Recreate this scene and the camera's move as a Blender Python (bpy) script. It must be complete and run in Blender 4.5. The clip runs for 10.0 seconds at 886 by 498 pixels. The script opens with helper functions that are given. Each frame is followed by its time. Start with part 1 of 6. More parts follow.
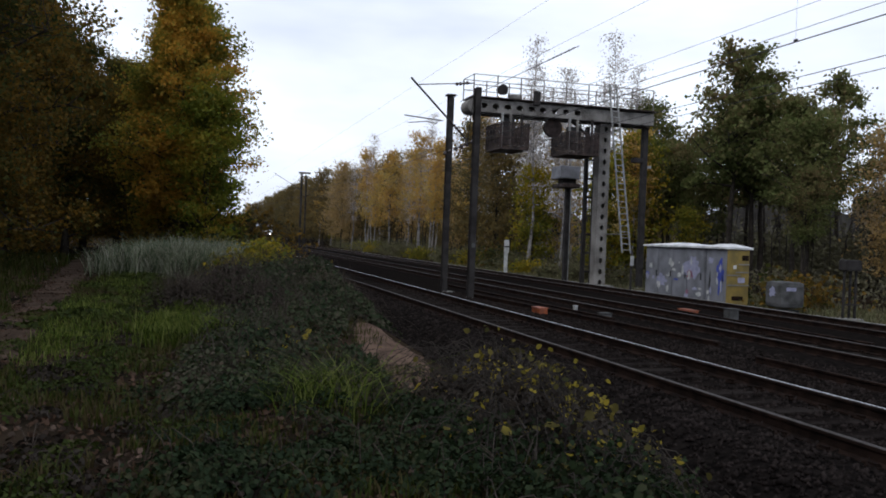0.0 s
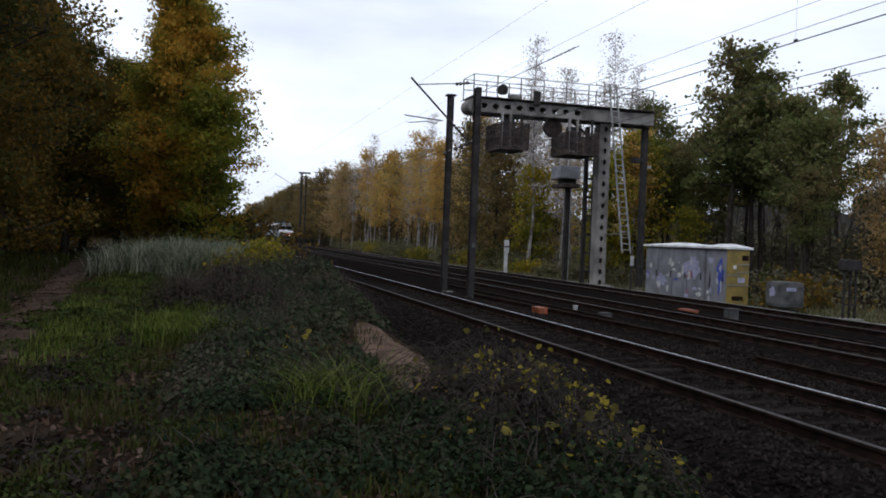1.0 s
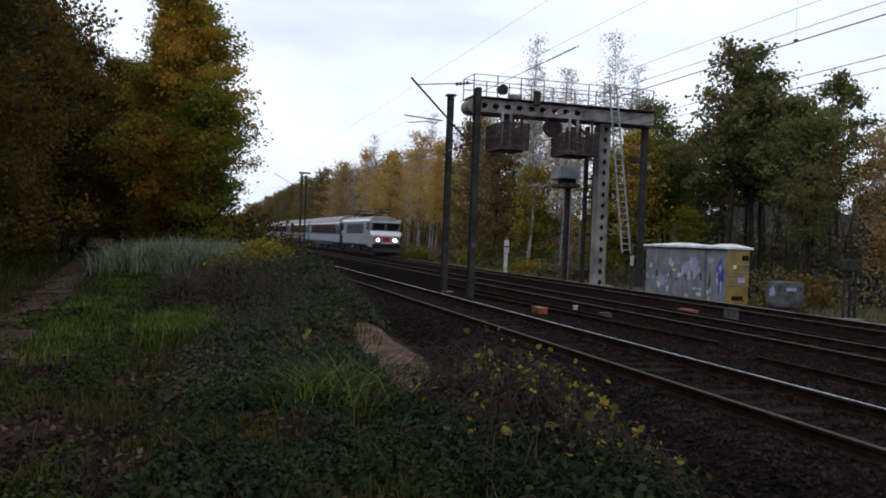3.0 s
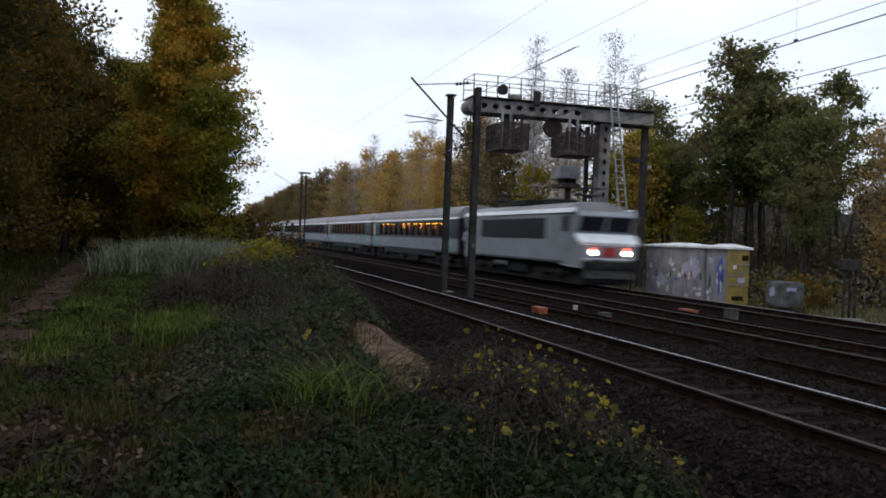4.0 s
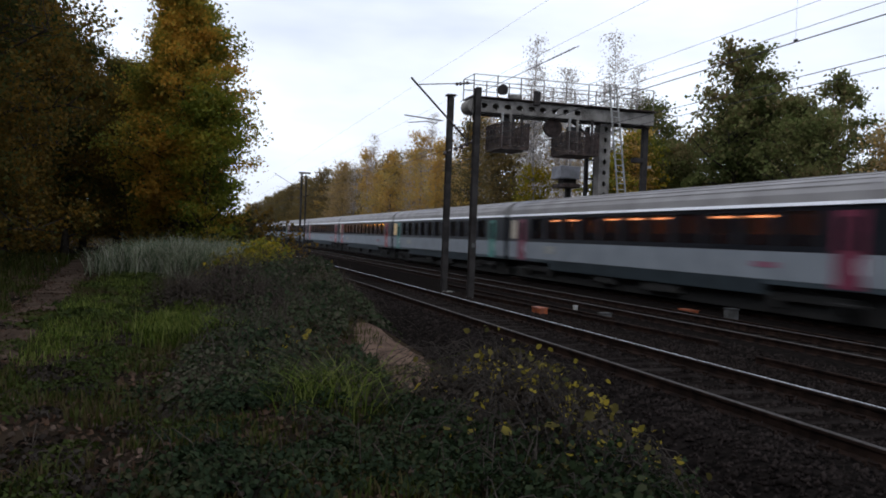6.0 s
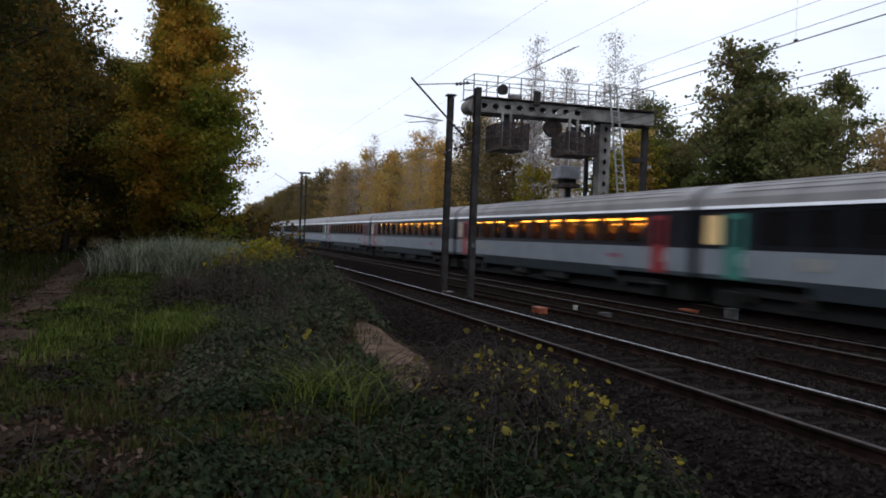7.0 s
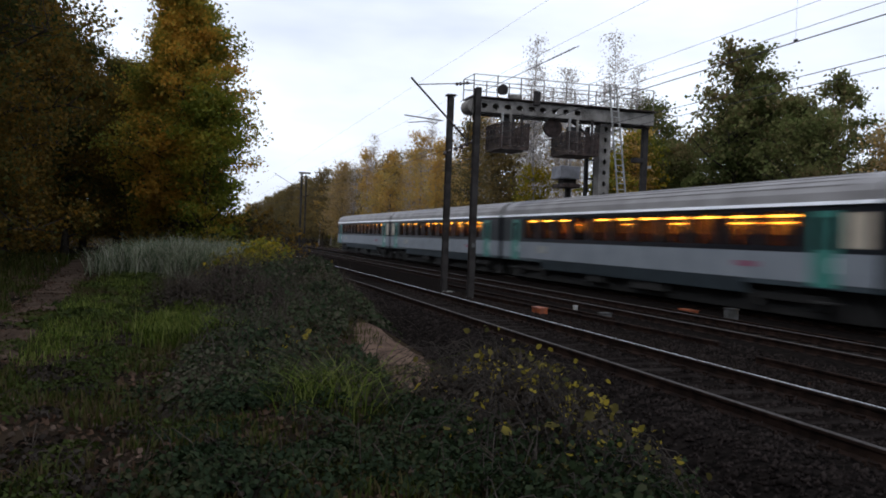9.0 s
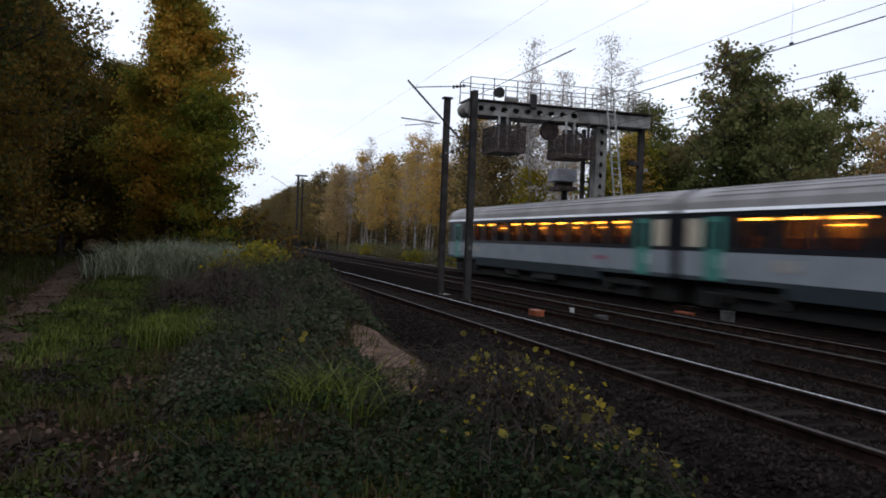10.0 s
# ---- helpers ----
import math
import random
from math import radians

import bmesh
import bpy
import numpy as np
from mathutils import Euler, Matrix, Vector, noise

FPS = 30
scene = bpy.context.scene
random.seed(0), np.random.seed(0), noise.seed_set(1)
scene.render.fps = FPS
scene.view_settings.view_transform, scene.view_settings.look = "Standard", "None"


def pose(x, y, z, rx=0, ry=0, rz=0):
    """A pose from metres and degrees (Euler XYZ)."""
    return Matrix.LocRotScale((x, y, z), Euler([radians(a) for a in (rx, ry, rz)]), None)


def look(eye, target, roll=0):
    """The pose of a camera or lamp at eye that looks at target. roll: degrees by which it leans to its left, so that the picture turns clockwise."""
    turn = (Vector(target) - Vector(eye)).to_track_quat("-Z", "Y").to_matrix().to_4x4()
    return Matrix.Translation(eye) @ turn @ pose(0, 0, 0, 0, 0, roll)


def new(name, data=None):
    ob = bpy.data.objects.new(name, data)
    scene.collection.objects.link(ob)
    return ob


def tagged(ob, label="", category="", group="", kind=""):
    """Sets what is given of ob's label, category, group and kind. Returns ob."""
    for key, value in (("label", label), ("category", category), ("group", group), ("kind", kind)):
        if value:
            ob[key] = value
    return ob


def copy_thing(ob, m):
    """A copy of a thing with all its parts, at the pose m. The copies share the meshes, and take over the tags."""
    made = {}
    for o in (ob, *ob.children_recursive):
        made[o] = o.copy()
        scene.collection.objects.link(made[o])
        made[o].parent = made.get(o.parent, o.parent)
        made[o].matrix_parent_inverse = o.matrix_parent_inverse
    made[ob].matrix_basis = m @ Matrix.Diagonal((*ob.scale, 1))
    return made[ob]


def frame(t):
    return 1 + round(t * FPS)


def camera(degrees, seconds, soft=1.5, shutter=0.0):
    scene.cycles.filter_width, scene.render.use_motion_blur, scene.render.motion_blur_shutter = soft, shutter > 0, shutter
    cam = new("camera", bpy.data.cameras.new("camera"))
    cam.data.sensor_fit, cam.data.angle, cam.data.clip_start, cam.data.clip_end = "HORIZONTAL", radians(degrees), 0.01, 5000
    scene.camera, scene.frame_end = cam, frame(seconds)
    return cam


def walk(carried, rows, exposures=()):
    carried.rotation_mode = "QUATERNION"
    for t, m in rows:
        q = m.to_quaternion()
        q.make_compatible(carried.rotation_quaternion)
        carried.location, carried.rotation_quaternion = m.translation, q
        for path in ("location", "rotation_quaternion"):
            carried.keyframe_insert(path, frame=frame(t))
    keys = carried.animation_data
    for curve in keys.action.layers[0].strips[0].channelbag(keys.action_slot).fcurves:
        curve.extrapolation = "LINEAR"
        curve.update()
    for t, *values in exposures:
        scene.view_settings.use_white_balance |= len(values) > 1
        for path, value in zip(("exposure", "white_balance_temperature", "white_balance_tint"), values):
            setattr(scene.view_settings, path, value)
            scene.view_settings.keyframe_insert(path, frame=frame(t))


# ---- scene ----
cam = camera(54.68, 10.0, soft=1.8, shutter=0.6)
EYE = (0.0, 0.0, 1.67)


def aim(yaw, pitch):
    """Camera pose: degrees clockwise from the track's direction, and upwards."""
    a, b = radians(yaw), radians(pitch)
    way = Vector((math.sin(a) * math.cos(b), math.cos(a) * math.cos(b), math.sin(b)))
    return look(EYE, Vector(EYE) + way, 2.19)


walk(cam, [(0.0, aim(16.38, -0.71)), (4.5, aim(16.38, -0.71)), (9.0, aim(16.38, -0.71)), (9.3, aim(16.40, -0.70)),
           (9.5, aim(16.44, -0.67)), (9.8, aim(16.53, -0.58)), (10.0, aim(16.60, -0.52))], [(0.0, 0.0), (10.0, 0.0)])

# world: overcast evening sky
world = bpy.data.worlds.new("world")
scene.world = world
world.use_nodes = True
wn, wl = world.node_tree.nodes, world.node_tree.links
wn.clear()
w_out = wn.new("ShaderNodeOutputWorld")
w_bg = wn.new("ShaderNodeBackground")
w_sky = wn.new("ShaderNodeTexSky")
w_sky.sky_type, w_sky.sun_disc, w_sky.sun_elevation, w_sky.sun_rotation = "NISHITA", False, radians(46), radians(235)
w_co = wn.new("ShaderNodeTexCoord")
w_map = wn.new("ShaderNodeMapping")
w_map.inputs["Scale"].default_value = (1.0, 1.0, 3.5)
w_no = wn.new("ShaderNodeTexNoise")
w_no.inputs["Scale"].default_value, w_no.inputs["Detail"].default_value = 1.6, 5.0
w_ramp = wn.new("ShaderNodeValToRGB")
w_ramp.color_ramp.elements[0].position, w_ramp.color_ramp.elements[0].color = 0.4, (4.9, 5.5, 6.9, 1)
w_ramp.color_ramp.elements[1].position, w_ramp.color_ramp.elements[1].color = 0.65, (8.4, 8.9, 9.9, 1)
w_mix = wn.new("ShaderNodeMix")
w_mix.data_type = "RGBA"
w_mix.inputs["Factor"].default_value = 0.9
wl.new(w_co.outputs["Generated"], w_map.inputs["Vector"])
wl.new(w_map.outputs["Vector"], w_no.inputs["Vector"])
wl.new(w_no.outputs["Fac"], w_ramp.inputs["Fac"])
wl.new(w_sky.outputs["Color"], w_mix.inputs["A"])
wl.new(w_ramp.outputs["Color"], w_mix.inputs["B"])
wl.new(w_mix.outputs["Result"], w_bg.inputs["Color"])
w_bg.inputs["Strength"].default_value = 0.13
wl.new(w_bg.outputs["Background"], w_out.inputs["Surface"])

sun = new("sun", bpy.data.lights.new("sun", "SUN"))
sun.data.energy, sun.data.angle, sun.data.color = 0.66, radians(30), (1.0, 0.97, 0.93)
sun.matrix_world = look((0, 0, 30), (17, 12, 8))


# ---- materials ----
def mat(name, base, rough=0.8, metal=0.0, dark=None, scale=6.0, fine=60.0, bump=0.2, spec=0.5, obj_random=0.0):
    """A surface with colour variation at two scales and fine relief."""
    m = bpy.data.materials.new(name)
    m.use_nodes = True
    n, l = m.node_tree.nodes, m.node_tree.links
    b = n["Principled BSDF"]
    b.inputs["Roughness"].default_value, b.inputs["Metallic"].default_value = rough, metal
    b.inputs["Specular IOR Level"].default_value = spec
    co = n.new("ShaderNodeTexCoord")
    n1, n2 = n.new("ShaderNodeTexNoise"), n.new("ShaderNodeTexNoise")
    n1.inputs["Scale"].default_value, n1.inputs["Detail"].default_value = scale, 6
    n2.inputs["Scale"].default_value, n2.inputs["Detail"].default_value = fine, 3
    for k in (n1, n2):
        l.new(co.outputs["Object"], k.inputs["Vector"])
    dark = dark or tuple(c * 0.55 for c in base)
    r = n.new("ShaderNodeValToRGB")
    r.color_ramp.elements[0].position, r.color_ramp.elements[1].position = 0.35, 0.65
    r.color_ramp.elements[0].color, r.color_ramp.elements[1].color = (*dark, 1), (*base, 1)
    add = n.new("ShaderNodeMath")
    add.operation = "MULTIPLY_ADD"
    add.inputs[1].default_value, add.inputs[2].default_value = 0.35, -0.17
    l.new(n2.outputs["Fac"], add.inputs[0])
    s = n.new("ShaderNodeMath")
    l.new(n1.outputs["Fac"], s.inputs[0])
    l.new(add.outputs[0], s.inputs[1])
    if obj_random:
        oi = n.new("ShaderNodeObjectInfo")
        o2 = n.new("ShaderNodeMath")
        o2.operation = "MULTIPLY_ADD"
        o2.inputs[1].default_value, o2.inputs[2].default_value = obj_random, -obj_random / 2
        l.new(oi.outputs["Random"], o2.inputs[0])
        s2 = n.new("ShaderNodeMath")
        l.new(s.outputs[0], s2.inputs[0])
        l.new(o2.outputs[0], s2.inputs[1])
        s = s2
    l.new(s.outputs[0], r.inputs["Fac"])
    l.new(r.outputs["Color"], b.inputs["Base Color"])
    bp = n.new("ShaderNodeBump")
    bp.inputs["Strength"].default_value, bp.inputs["Distance"].default_value = bump, 0.02
    l.new(n2.outputs["Fac"], bp.inputs["Height"])
    l.new(bp.outputs["Normal"], b.inputs["Normal"])
    return m


def leaf_mat(name, colours, patch=0.5, translucent=0.35, single=0.3):
    """Leaves: colours run along patches of the crown and from leaf to leaf."""
    m = bpy.data.materials.new(name)
    m.use_nodes = True
    n, l = m.node_tree.nodes, m.node_tree.links
    n.clear()
    out = n.new("ShaderNodeOutputMaterial")
    geo, co, no = n.new("ShaderNodeNewGeometry"), n.new("ShaderNodeTexCoord"), n.new("ShaderNodeTexNoise")
    no.inputs["Scale"].default_value, no.inputs["Detail"].default_value = patch, 3
    oi = n.new("ShaderNodeObjectInfo")
    shift = n.new("ShaderNodeVectorMath")
    shift.operation = "SCALE"
    shift.inputs[0].default_value = (37, 19, 53)
    l.new(oi.outputs["Random"], shift.inputs["Scale"])
    va = n.new("ShaderNodeVectorMath")
    l.new(co.outputs["Object"], va.inputs[0])
    l.new(shift.outputs["Vector"], va.inputs[1])
    l.new(va.outputs["Vector"], no.inputs["Vector"])
    ma = n.new("ShaderNodeMath")
    ma.operation = "MULTIPLY_ADD"
    ma.inputs[1].default_value, ma.inputs[2].default_value = single, -single / 2
    l.new(geo.outputs["Random Per Island"], ma.inputs[0])
    ad = n.new("ShaderNodeMath")
    l.new(no.outputs["Fac"], ad.inputs[0])
    l.new(ma.outputs[0], ad.inputs[1])
    r = n.new("ShaderNodeValToRGB")
    e = r.color_ramp.elements
    while len(e) < len(colours):
        e.new(0.5)
    for i, c in enumerate(colours):
        e[i].position, e[i].color = 0.25 + 0.5 * i / (len(colours) - 1), (*c, 1)
    l.new(ad.outputs[0], r.inputs["Fac"])
    d, t, g, mx = n.new("ShaderNodeBsdfDiffuse"), n.new("ShaderNodeBsdfTranslucent"), n.new("ShaderNodeBsdfGlossy"), n.new("ShaderNodeMixShader")
    g.inputs["Roughness"].default_value = 0.5
    mx.inputs["Fac"].default_value = translucent
    l.new(r.outputs["Color"], d.inputs["Color"])
    l.new(r.outputs["Color"], t.inputs["Color"])
    l.new(d.outputs[0], mx.inputs[1])
    l.new(t.outputs[0], mx.inputs[2])
    mx2 = n.new("ShaderNodeMixShader")
    mx2.inputs["Fac"].default_value = 0.006
    l.new(mx.outputs[0], mx2.inputs[1])
    l.new(g.outputs[0], mx2.inputs[2])
    l.new(mx2.outputs[0], out.inputs["Surface"])
    return m


def glow(name, colour, strength):
    m = bpy.data.materials.new(name)
    m.use_nodes = True
    b = m.node_tree.nodes["Principled BSDF"]
    b.inputs["Base Color"].default_value = (*colour, 1)
    b.inputs["Emission Color"].default_value, b.inputs["Emission Strength"].default_value = (*colour, 1), strength
    return m


def tinted(name, colour, clear):
    """Thin tinted pane: partly see-through, glossy."""
    m = bpy.data.materials.new(name)
    m.use_nodes = True
    n, l = m.node_tree.nodes, m.node_tree.links
    b = n["Principled BSDF"]
    b.inputs["Base Color"].default_value, b.inputs["Roughness"].default_value = (0.02, 0.02, 0.025, 1), 0.08
    b.inputs["Specular IOR Level"].default_value = 0.15
    b.inputs["IOR"].default_value = 1.15
    t, mx = n.new("ShaderNodeBsdfTransparent"), n.new("ShaderNodeMixShader")
    t.inputs["Color"].default_value = (*colour, 1)
    mx.inputs["Fac"].default_value = clear
    l.new(b.outputs[0], mx.inputs[1])
    l.new(t.outputs[0], mx.inputs[2])
    l.new(mx.outputs[0], n["Material Output"].inputs["Surface"])
    return m


M_SOIL = mat("soil_litter", (0.035, 0.025, 0.017), 0.95, dark=(0.012, 0.01, 0.007), scale=1.2, fine=25, bump=0.8, spec=0.0)
M_SAND = mat("sand_path", (0.136, 0.0918, 0.068), 0.95, dark=(0.08075, 0.0544, 0.0408), scale=3, fine=60, bump=0.3, spec=0.0)
M_TRAIL = mat("worn_trail", (0.08613, 0.0609, 0.04524), 0.95, dark=(0.04306, 0.03045, 0.02262), scale=2, fine=40, bump=0.5, spec=0.0)
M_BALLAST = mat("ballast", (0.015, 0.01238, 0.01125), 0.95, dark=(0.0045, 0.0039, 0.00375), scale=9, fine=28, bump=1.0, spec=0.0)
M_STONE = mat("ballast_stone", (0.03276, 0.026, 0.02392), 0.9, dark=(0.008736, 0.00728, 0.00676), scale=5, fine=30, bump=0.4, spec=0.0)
M_RUST = mat("rusty_steel", (0.0289, 0.017, 0.01275), 0.9, 0.0, dark=(0.0085, 0.00595, 0.0051), scale=4, fine=70, bump=0.3, spec=0.05)
M_RAILHEAD = mat("polished_rail", (0.85, 0.86, 0.9), 0.38, 1.0, dark=(0.7, 0.7, 0.73), scale=8, fine=120, bump=0.03)
M_RAILDULL = mat("dull_rail", (0.0825, 0.0715, 0.06875), 0.75, 0.3, dark=(0.0385, 0.0319, 0.0275), scale=8, fine=120, bump=0.05)
M_SLEEPER = mat("sleeper_wood", (0.026, 0.022, 0.02), 0.95, dark=(0.01, 0.008, 0.0075), scale=3, fine=50, bump=0.5, spec=0.0, obj_random=0.3)
M_MAST = mat("mast_paint", (0.045, 0.041, 0.039), 0.8, 0.1, dark=(0.02, 0.017, 0.017), scale=3, fine=50, bump=0.15, spec=0.2)
M_GANTRY = mat("gantry_paint", (0.27, 0.255, 0.235), 0.75, 0.0, dark=(0.1, 0.09, 0.08), scale=1.2, fine=14, bump=0.2)
M_LADDER = mat("galvanised_ladder", (0.36, 0.36, 0.35), 0.6, 0.2, dark=(0.2, 0.2, 0.19), scale=3, fine=40, bump=0.1)
M_CAGE = mat("cage_rust", (0.085, 0.058, 0.05), 0.85, 0.2, dark=(0.02, 0.015, 0.014), scale=4, fine=50, bump=0.2)
M_INSUL = mat("insulator_glaze", (0.07, 0.05, 0.045), 0.25, dark=(0.03, 0.02, 0.02), scale=8)
M_WIRE = mat("copper_wire", (0.06, 0.06, 0.06), 0.6, 0.5, scale=1, fine=30, bump=0.0)
M_CONC = mat("weathered_concrete", (0.24, 0.23, 0.21), 0.9, dark=(0.13, 0.125, 0.11), scale=2, fine=40, bump=0.4)
M_STUB = mat("stained_concrete", (0.11, 0.11, 0.11), 0.9, dark=(0.05, 0.05, 0.048), scale=3, fine=40, bump=0.4, spec=0.1)
M_FARWOOD = mat("far_woods", (0.085, 0.08, 0.07), 1.0, dark=(0.035, 0.032, 0.03), scale=0.25, fine=1.5, bump=0.0, spec=0.0)
M_WHITE = mat("white_paint", (0.62, 0.62, 0.6), 0.6, dark=(0.35, 0.35, 0.34), scale=5, fine=40)
M_ORANGE = mat("orange_plastic", (0.3375, 0.0825, 0.0225), 0.5, dark=(0.15, 0.0375, 0.015), scale=5, fine=40)
M_GREY = mat("grey_cabinet", (0.22, 0.225, 0.25), 0.7, dark=(0.14, 0.145, 0.16), scale=2, fine=30)
M_YELLOW = mat("yellow_board", (0.2852, 0.1984, 0.0434), 0.7, dark=(0.1674, 0.124, 0.0372), scale=3, fine=30)
M_ROOFW = mat("white_roof", (0.78, 0.78, 0.78), 0.7, dark=(0.5, 0.5, 0.5), scale=3, fine=30)
M_BLUE = mat("blue_spray", (0.04, 0.07, 0.42), 0.5, dark=(0.03, 0.05, 0.25), scale=6)
M_LILAC = mat("lilac_spray", (0.36, 0.36, 0.5), 0.6, dark=(0.24, 0.25, 0.36), scale=6)
M_PINK = mat("pink_spray", (0.3, 0.1, 0.16), 0.6, dark=(0.18, 0.08, 0.12), scale=6)
M_BLACK = mat("black_paint", (0.012, 0.012, 0.013), 0.6, dark=(0.006, 0.006, 0.006), scale=6)
M_BARK = mat("bark", (0.06, 0.05, 0.042), 0.95, dark=(0.02, 0.017, 0.015), scale=3, fine=30, bump=0.8, spec=0.1)
M_BIRCH = mat("birch_bark", (0.33, 0.31, 0.29), 0.9, dark=(0.1, 0.09, 0.085), scale=3, fine=12, bump=0.5, spec=0.1)
M_TWIG = mat("bare_twig", (0.075, 0.06, 0.04875), 0.9, dark=(0.03, 0.0225, 0.018), scale=4, fine=30, bump=0.3, spec=0.1)
L_OAK_AUT = leaf_mat("oak_leaves_autumn", [(0.1035, 0.138, 0.0322), (0.1955, 0.1955, 0.0345), (0.299, 0.23, 0.0345), (0.483, 0.253, 0.0345), (0.345, 0.207, 0.0414)], 0.36, 0.5, 0.2)
L_FIELD = leaf_mat("green_maple_leaves", [(0.06, 0.085, 0.018), (0.12, 0.15, 0.02), (0.19, 0.19, 0.024), (0.36, 0.24, 0.028)], 0.45, 0.5, 0.2)
L_DARK = leaf_mat("dark_leaves", [(0.03515, 0.05263, 0.01748), (0.0702, 0.07856, 0.02109), (0.1311, 0.08797, 0.02109), (0.1928, 0.1055, 0.01406), (0.06137, 0.05263, 0.02109)], 0.22)
L_OAK = leaf_mat("oak_leaves_green", [(0.075, 0.095, 0.03), (0.12, 0.14, 0.045), (0.15, 0.14, 0.055), (0.2, 0.14, 0.07)], 0.3, 0.4)
L_BIRCH = leaf_mat("birch_leaves", [(0.36, 0.3, 0.14), (0.52, 0.36, 0.1), (0.54, 0.31, 0.08), (0.38, 0.27, 0.14)], 0.25, 0.45)
L_BROWN = leaf_mat("russet_leaves", [(0.28, 0.24, 0.15), (0.42, 0.28, 0.1), (0.35, 0.24, 0.12), (0.26, 0.23, 0.16)], 0.25, 0.45)
L_OLIVE = leaf_mat("olive_leaves", [(0.09, 0.085, 0.045), (0.15, 0.12, 0.05), (0.2, 0.135, 0.045), (0.11, 0.1, 0.06)], 0.2, 0.35)
L_PALE = leaf_mat("pale_twigs", [(0.42, 0.39, 0.38), (0.52, 0.47, 0.45), (0.4, 0.34, 0.28)], 0.3, 0.45)
L_GREENY = leaf_mat("yellow_green_leaves", [(0.1, 0.12, 0.025), (0.2, 0.18, 0.022), (0.34, 0.24, 0.02)], 0.4, 0.4)
L_BRAMBLE = leaf_mat("bramble_leaves", [(0.01493, 0.02592, 0.0121), (0.03266, 0.04752, 0.02074), (0.05599, 0.06048, 0.03456), (0.07932, 0.06048, 0.0432)], 1.1, 0.2, 0.35)
L_IVY = leaf_mat("ivy_leaves", [(0.009315, 0.01473, 0.006694), (0.01676, 0.02812, 0.01204), (0.02794, 0.04016, 0.0174), (0.04657, 0.04016, 0.02008)], 1.3, 0.15, 0.3)
L_MOSS = leaf_mat("low_green_herbs", [(0.01932, 0.02688, 0.0084), (0.0338, 0.0462, 0.01008), (0.0483, 0.063, 0.01344), (0.05796, 0.042, 0.021)], 0.9, 0.2, 0.3)
L_DRY = leaf_mat("dry_bracken", [(0.01736, 0.0129, 0.00992), (0.02976, 0.02232, 0.01686), (0.04464, 0.0372, 0.02976)], 1.2, 0.15, 0.4)
L_YELLOWB = leaf_mat("yellow_bramble", [(0.04, 0.04, 0.0144), (0.096, 0.08, 0.0224), (0.24, 0.192, 0.028), (0.4, 0.304, 0.04)], 2.2, 0.35)
L_LITTER = leaf_mat("leaf_litter", [(0.05782, 0.03146, 0.01923), (0.09636, 0.05681, 0.03671), (0.04818, 0.03496, 0.02622), (0.1445, 0.09614, 0.06992)], 2.0, 0.1)
L_GRASS = leaf_mat("grass_blades", [(0.02644, 0.03643, 0.005833), (0.03955, 0.05465, 0.007286), (0.05277, 0.05833, 0.01316), (0.07043, 0.05465, 0.0219)], 0.8, 0.3, 0.9)
L_VERGE = leaf_mat("dry_verge_grass", [(0.0972, 0.0972, 0.0486), (0.138, 0.138, 0.0648), (0.162, 0.138, 0.081)], 0.6, 0.3, 0.9)
L_LUSH = leaf_mat("lush_grass", [(0.02511, 0.0385, 0.006696), (0.05859, 0.08789, 0.01004), (0.09207, 0.1255, 0.01507), (0.1423, 0.159, 0.04185)], 1.0, 0.35, 0.9)
L_TALL = leaf_mat("pale_tall_grass", [(0.06, 0.08, 0.04), (0.15, 0.18, 0.1), (0.26, 0.28, 0.18), (0.34, 0.33, 0.25)], 0.8, 0.3, 0.9)
L_UNDER = leaf_mat("undergrowth", [(0.07875, 0.0765, 0.05063), (0.1237, 0.1125, 0.07875), (0.135, 0.1237, 0.0675), (0.1125, 0.1013, 0.09)], 0.25, 0.2, 0.12)


# ---- building helpers ----
def add_mesh(name, verts, faces, material, parent=None, label="", smooth=False):
    me = bpy.data.meshes.new(name)
    me.from_pydata([tuple(v) for v in verts], [], faces)
    me.materials.append(material)
    if smooth:
        me.polygons.foreach_set("use_smooth", [True] * len(me.polygons))
    ob = new(name, me)
    if parent:
        ob.parent = parent
    if label:
        ob["label"] = label
    return ob


def part(name, bm, material, parent=None, label="", smooth=False):
    """Links a bmesh as one mesh object, under a thing or a part."""
    me = bpy.data.meshes.new(name)
    bm.to_mesh(me)
    bm.free()
    me.materials.append(material)
    if smooth:
        me.polygons.foreach_set("use_smooth", [True] * len(me.polygons))
    ob = new(name, me)
    if parent:
        ob.parent = parent
    if label:
        ob["label"] = label
    return ob


def share(ob, name, m, parent):
    """Another object on the same mesh."""
    o = new(name, ob.data)
    o.parent = parent
    o.matrix_basis = m
    return o


def thing(name, label, category, m=None, group="", kind=""):
    ob = new(name)
    ob.empty_display_size = 0.2
    if m is not None:
        ob.matrix_basis = m
    return tagged(ob, label, category, group, kind)


def box(bm, x0, x1, y0, y1, z0, z1, bevel=0.0):
    r = bmesh.ops.create_cube(bm, size=1.0, matrix=Matrix.LocRotScale(((x0 + x1) / 2, (y0 + y1) / 2, (z0 + z1) / 2), None, (x1 - x0, y1 - y0, z1 - z0)))
    if bevel:
        es = list({e for v in r["verts"] for e in v.link_edges})
        bmesh.ops.bevel(bm, geom=es, offset=bevel, segments=2, affect="EDGES", profile=0.6)
    return bm


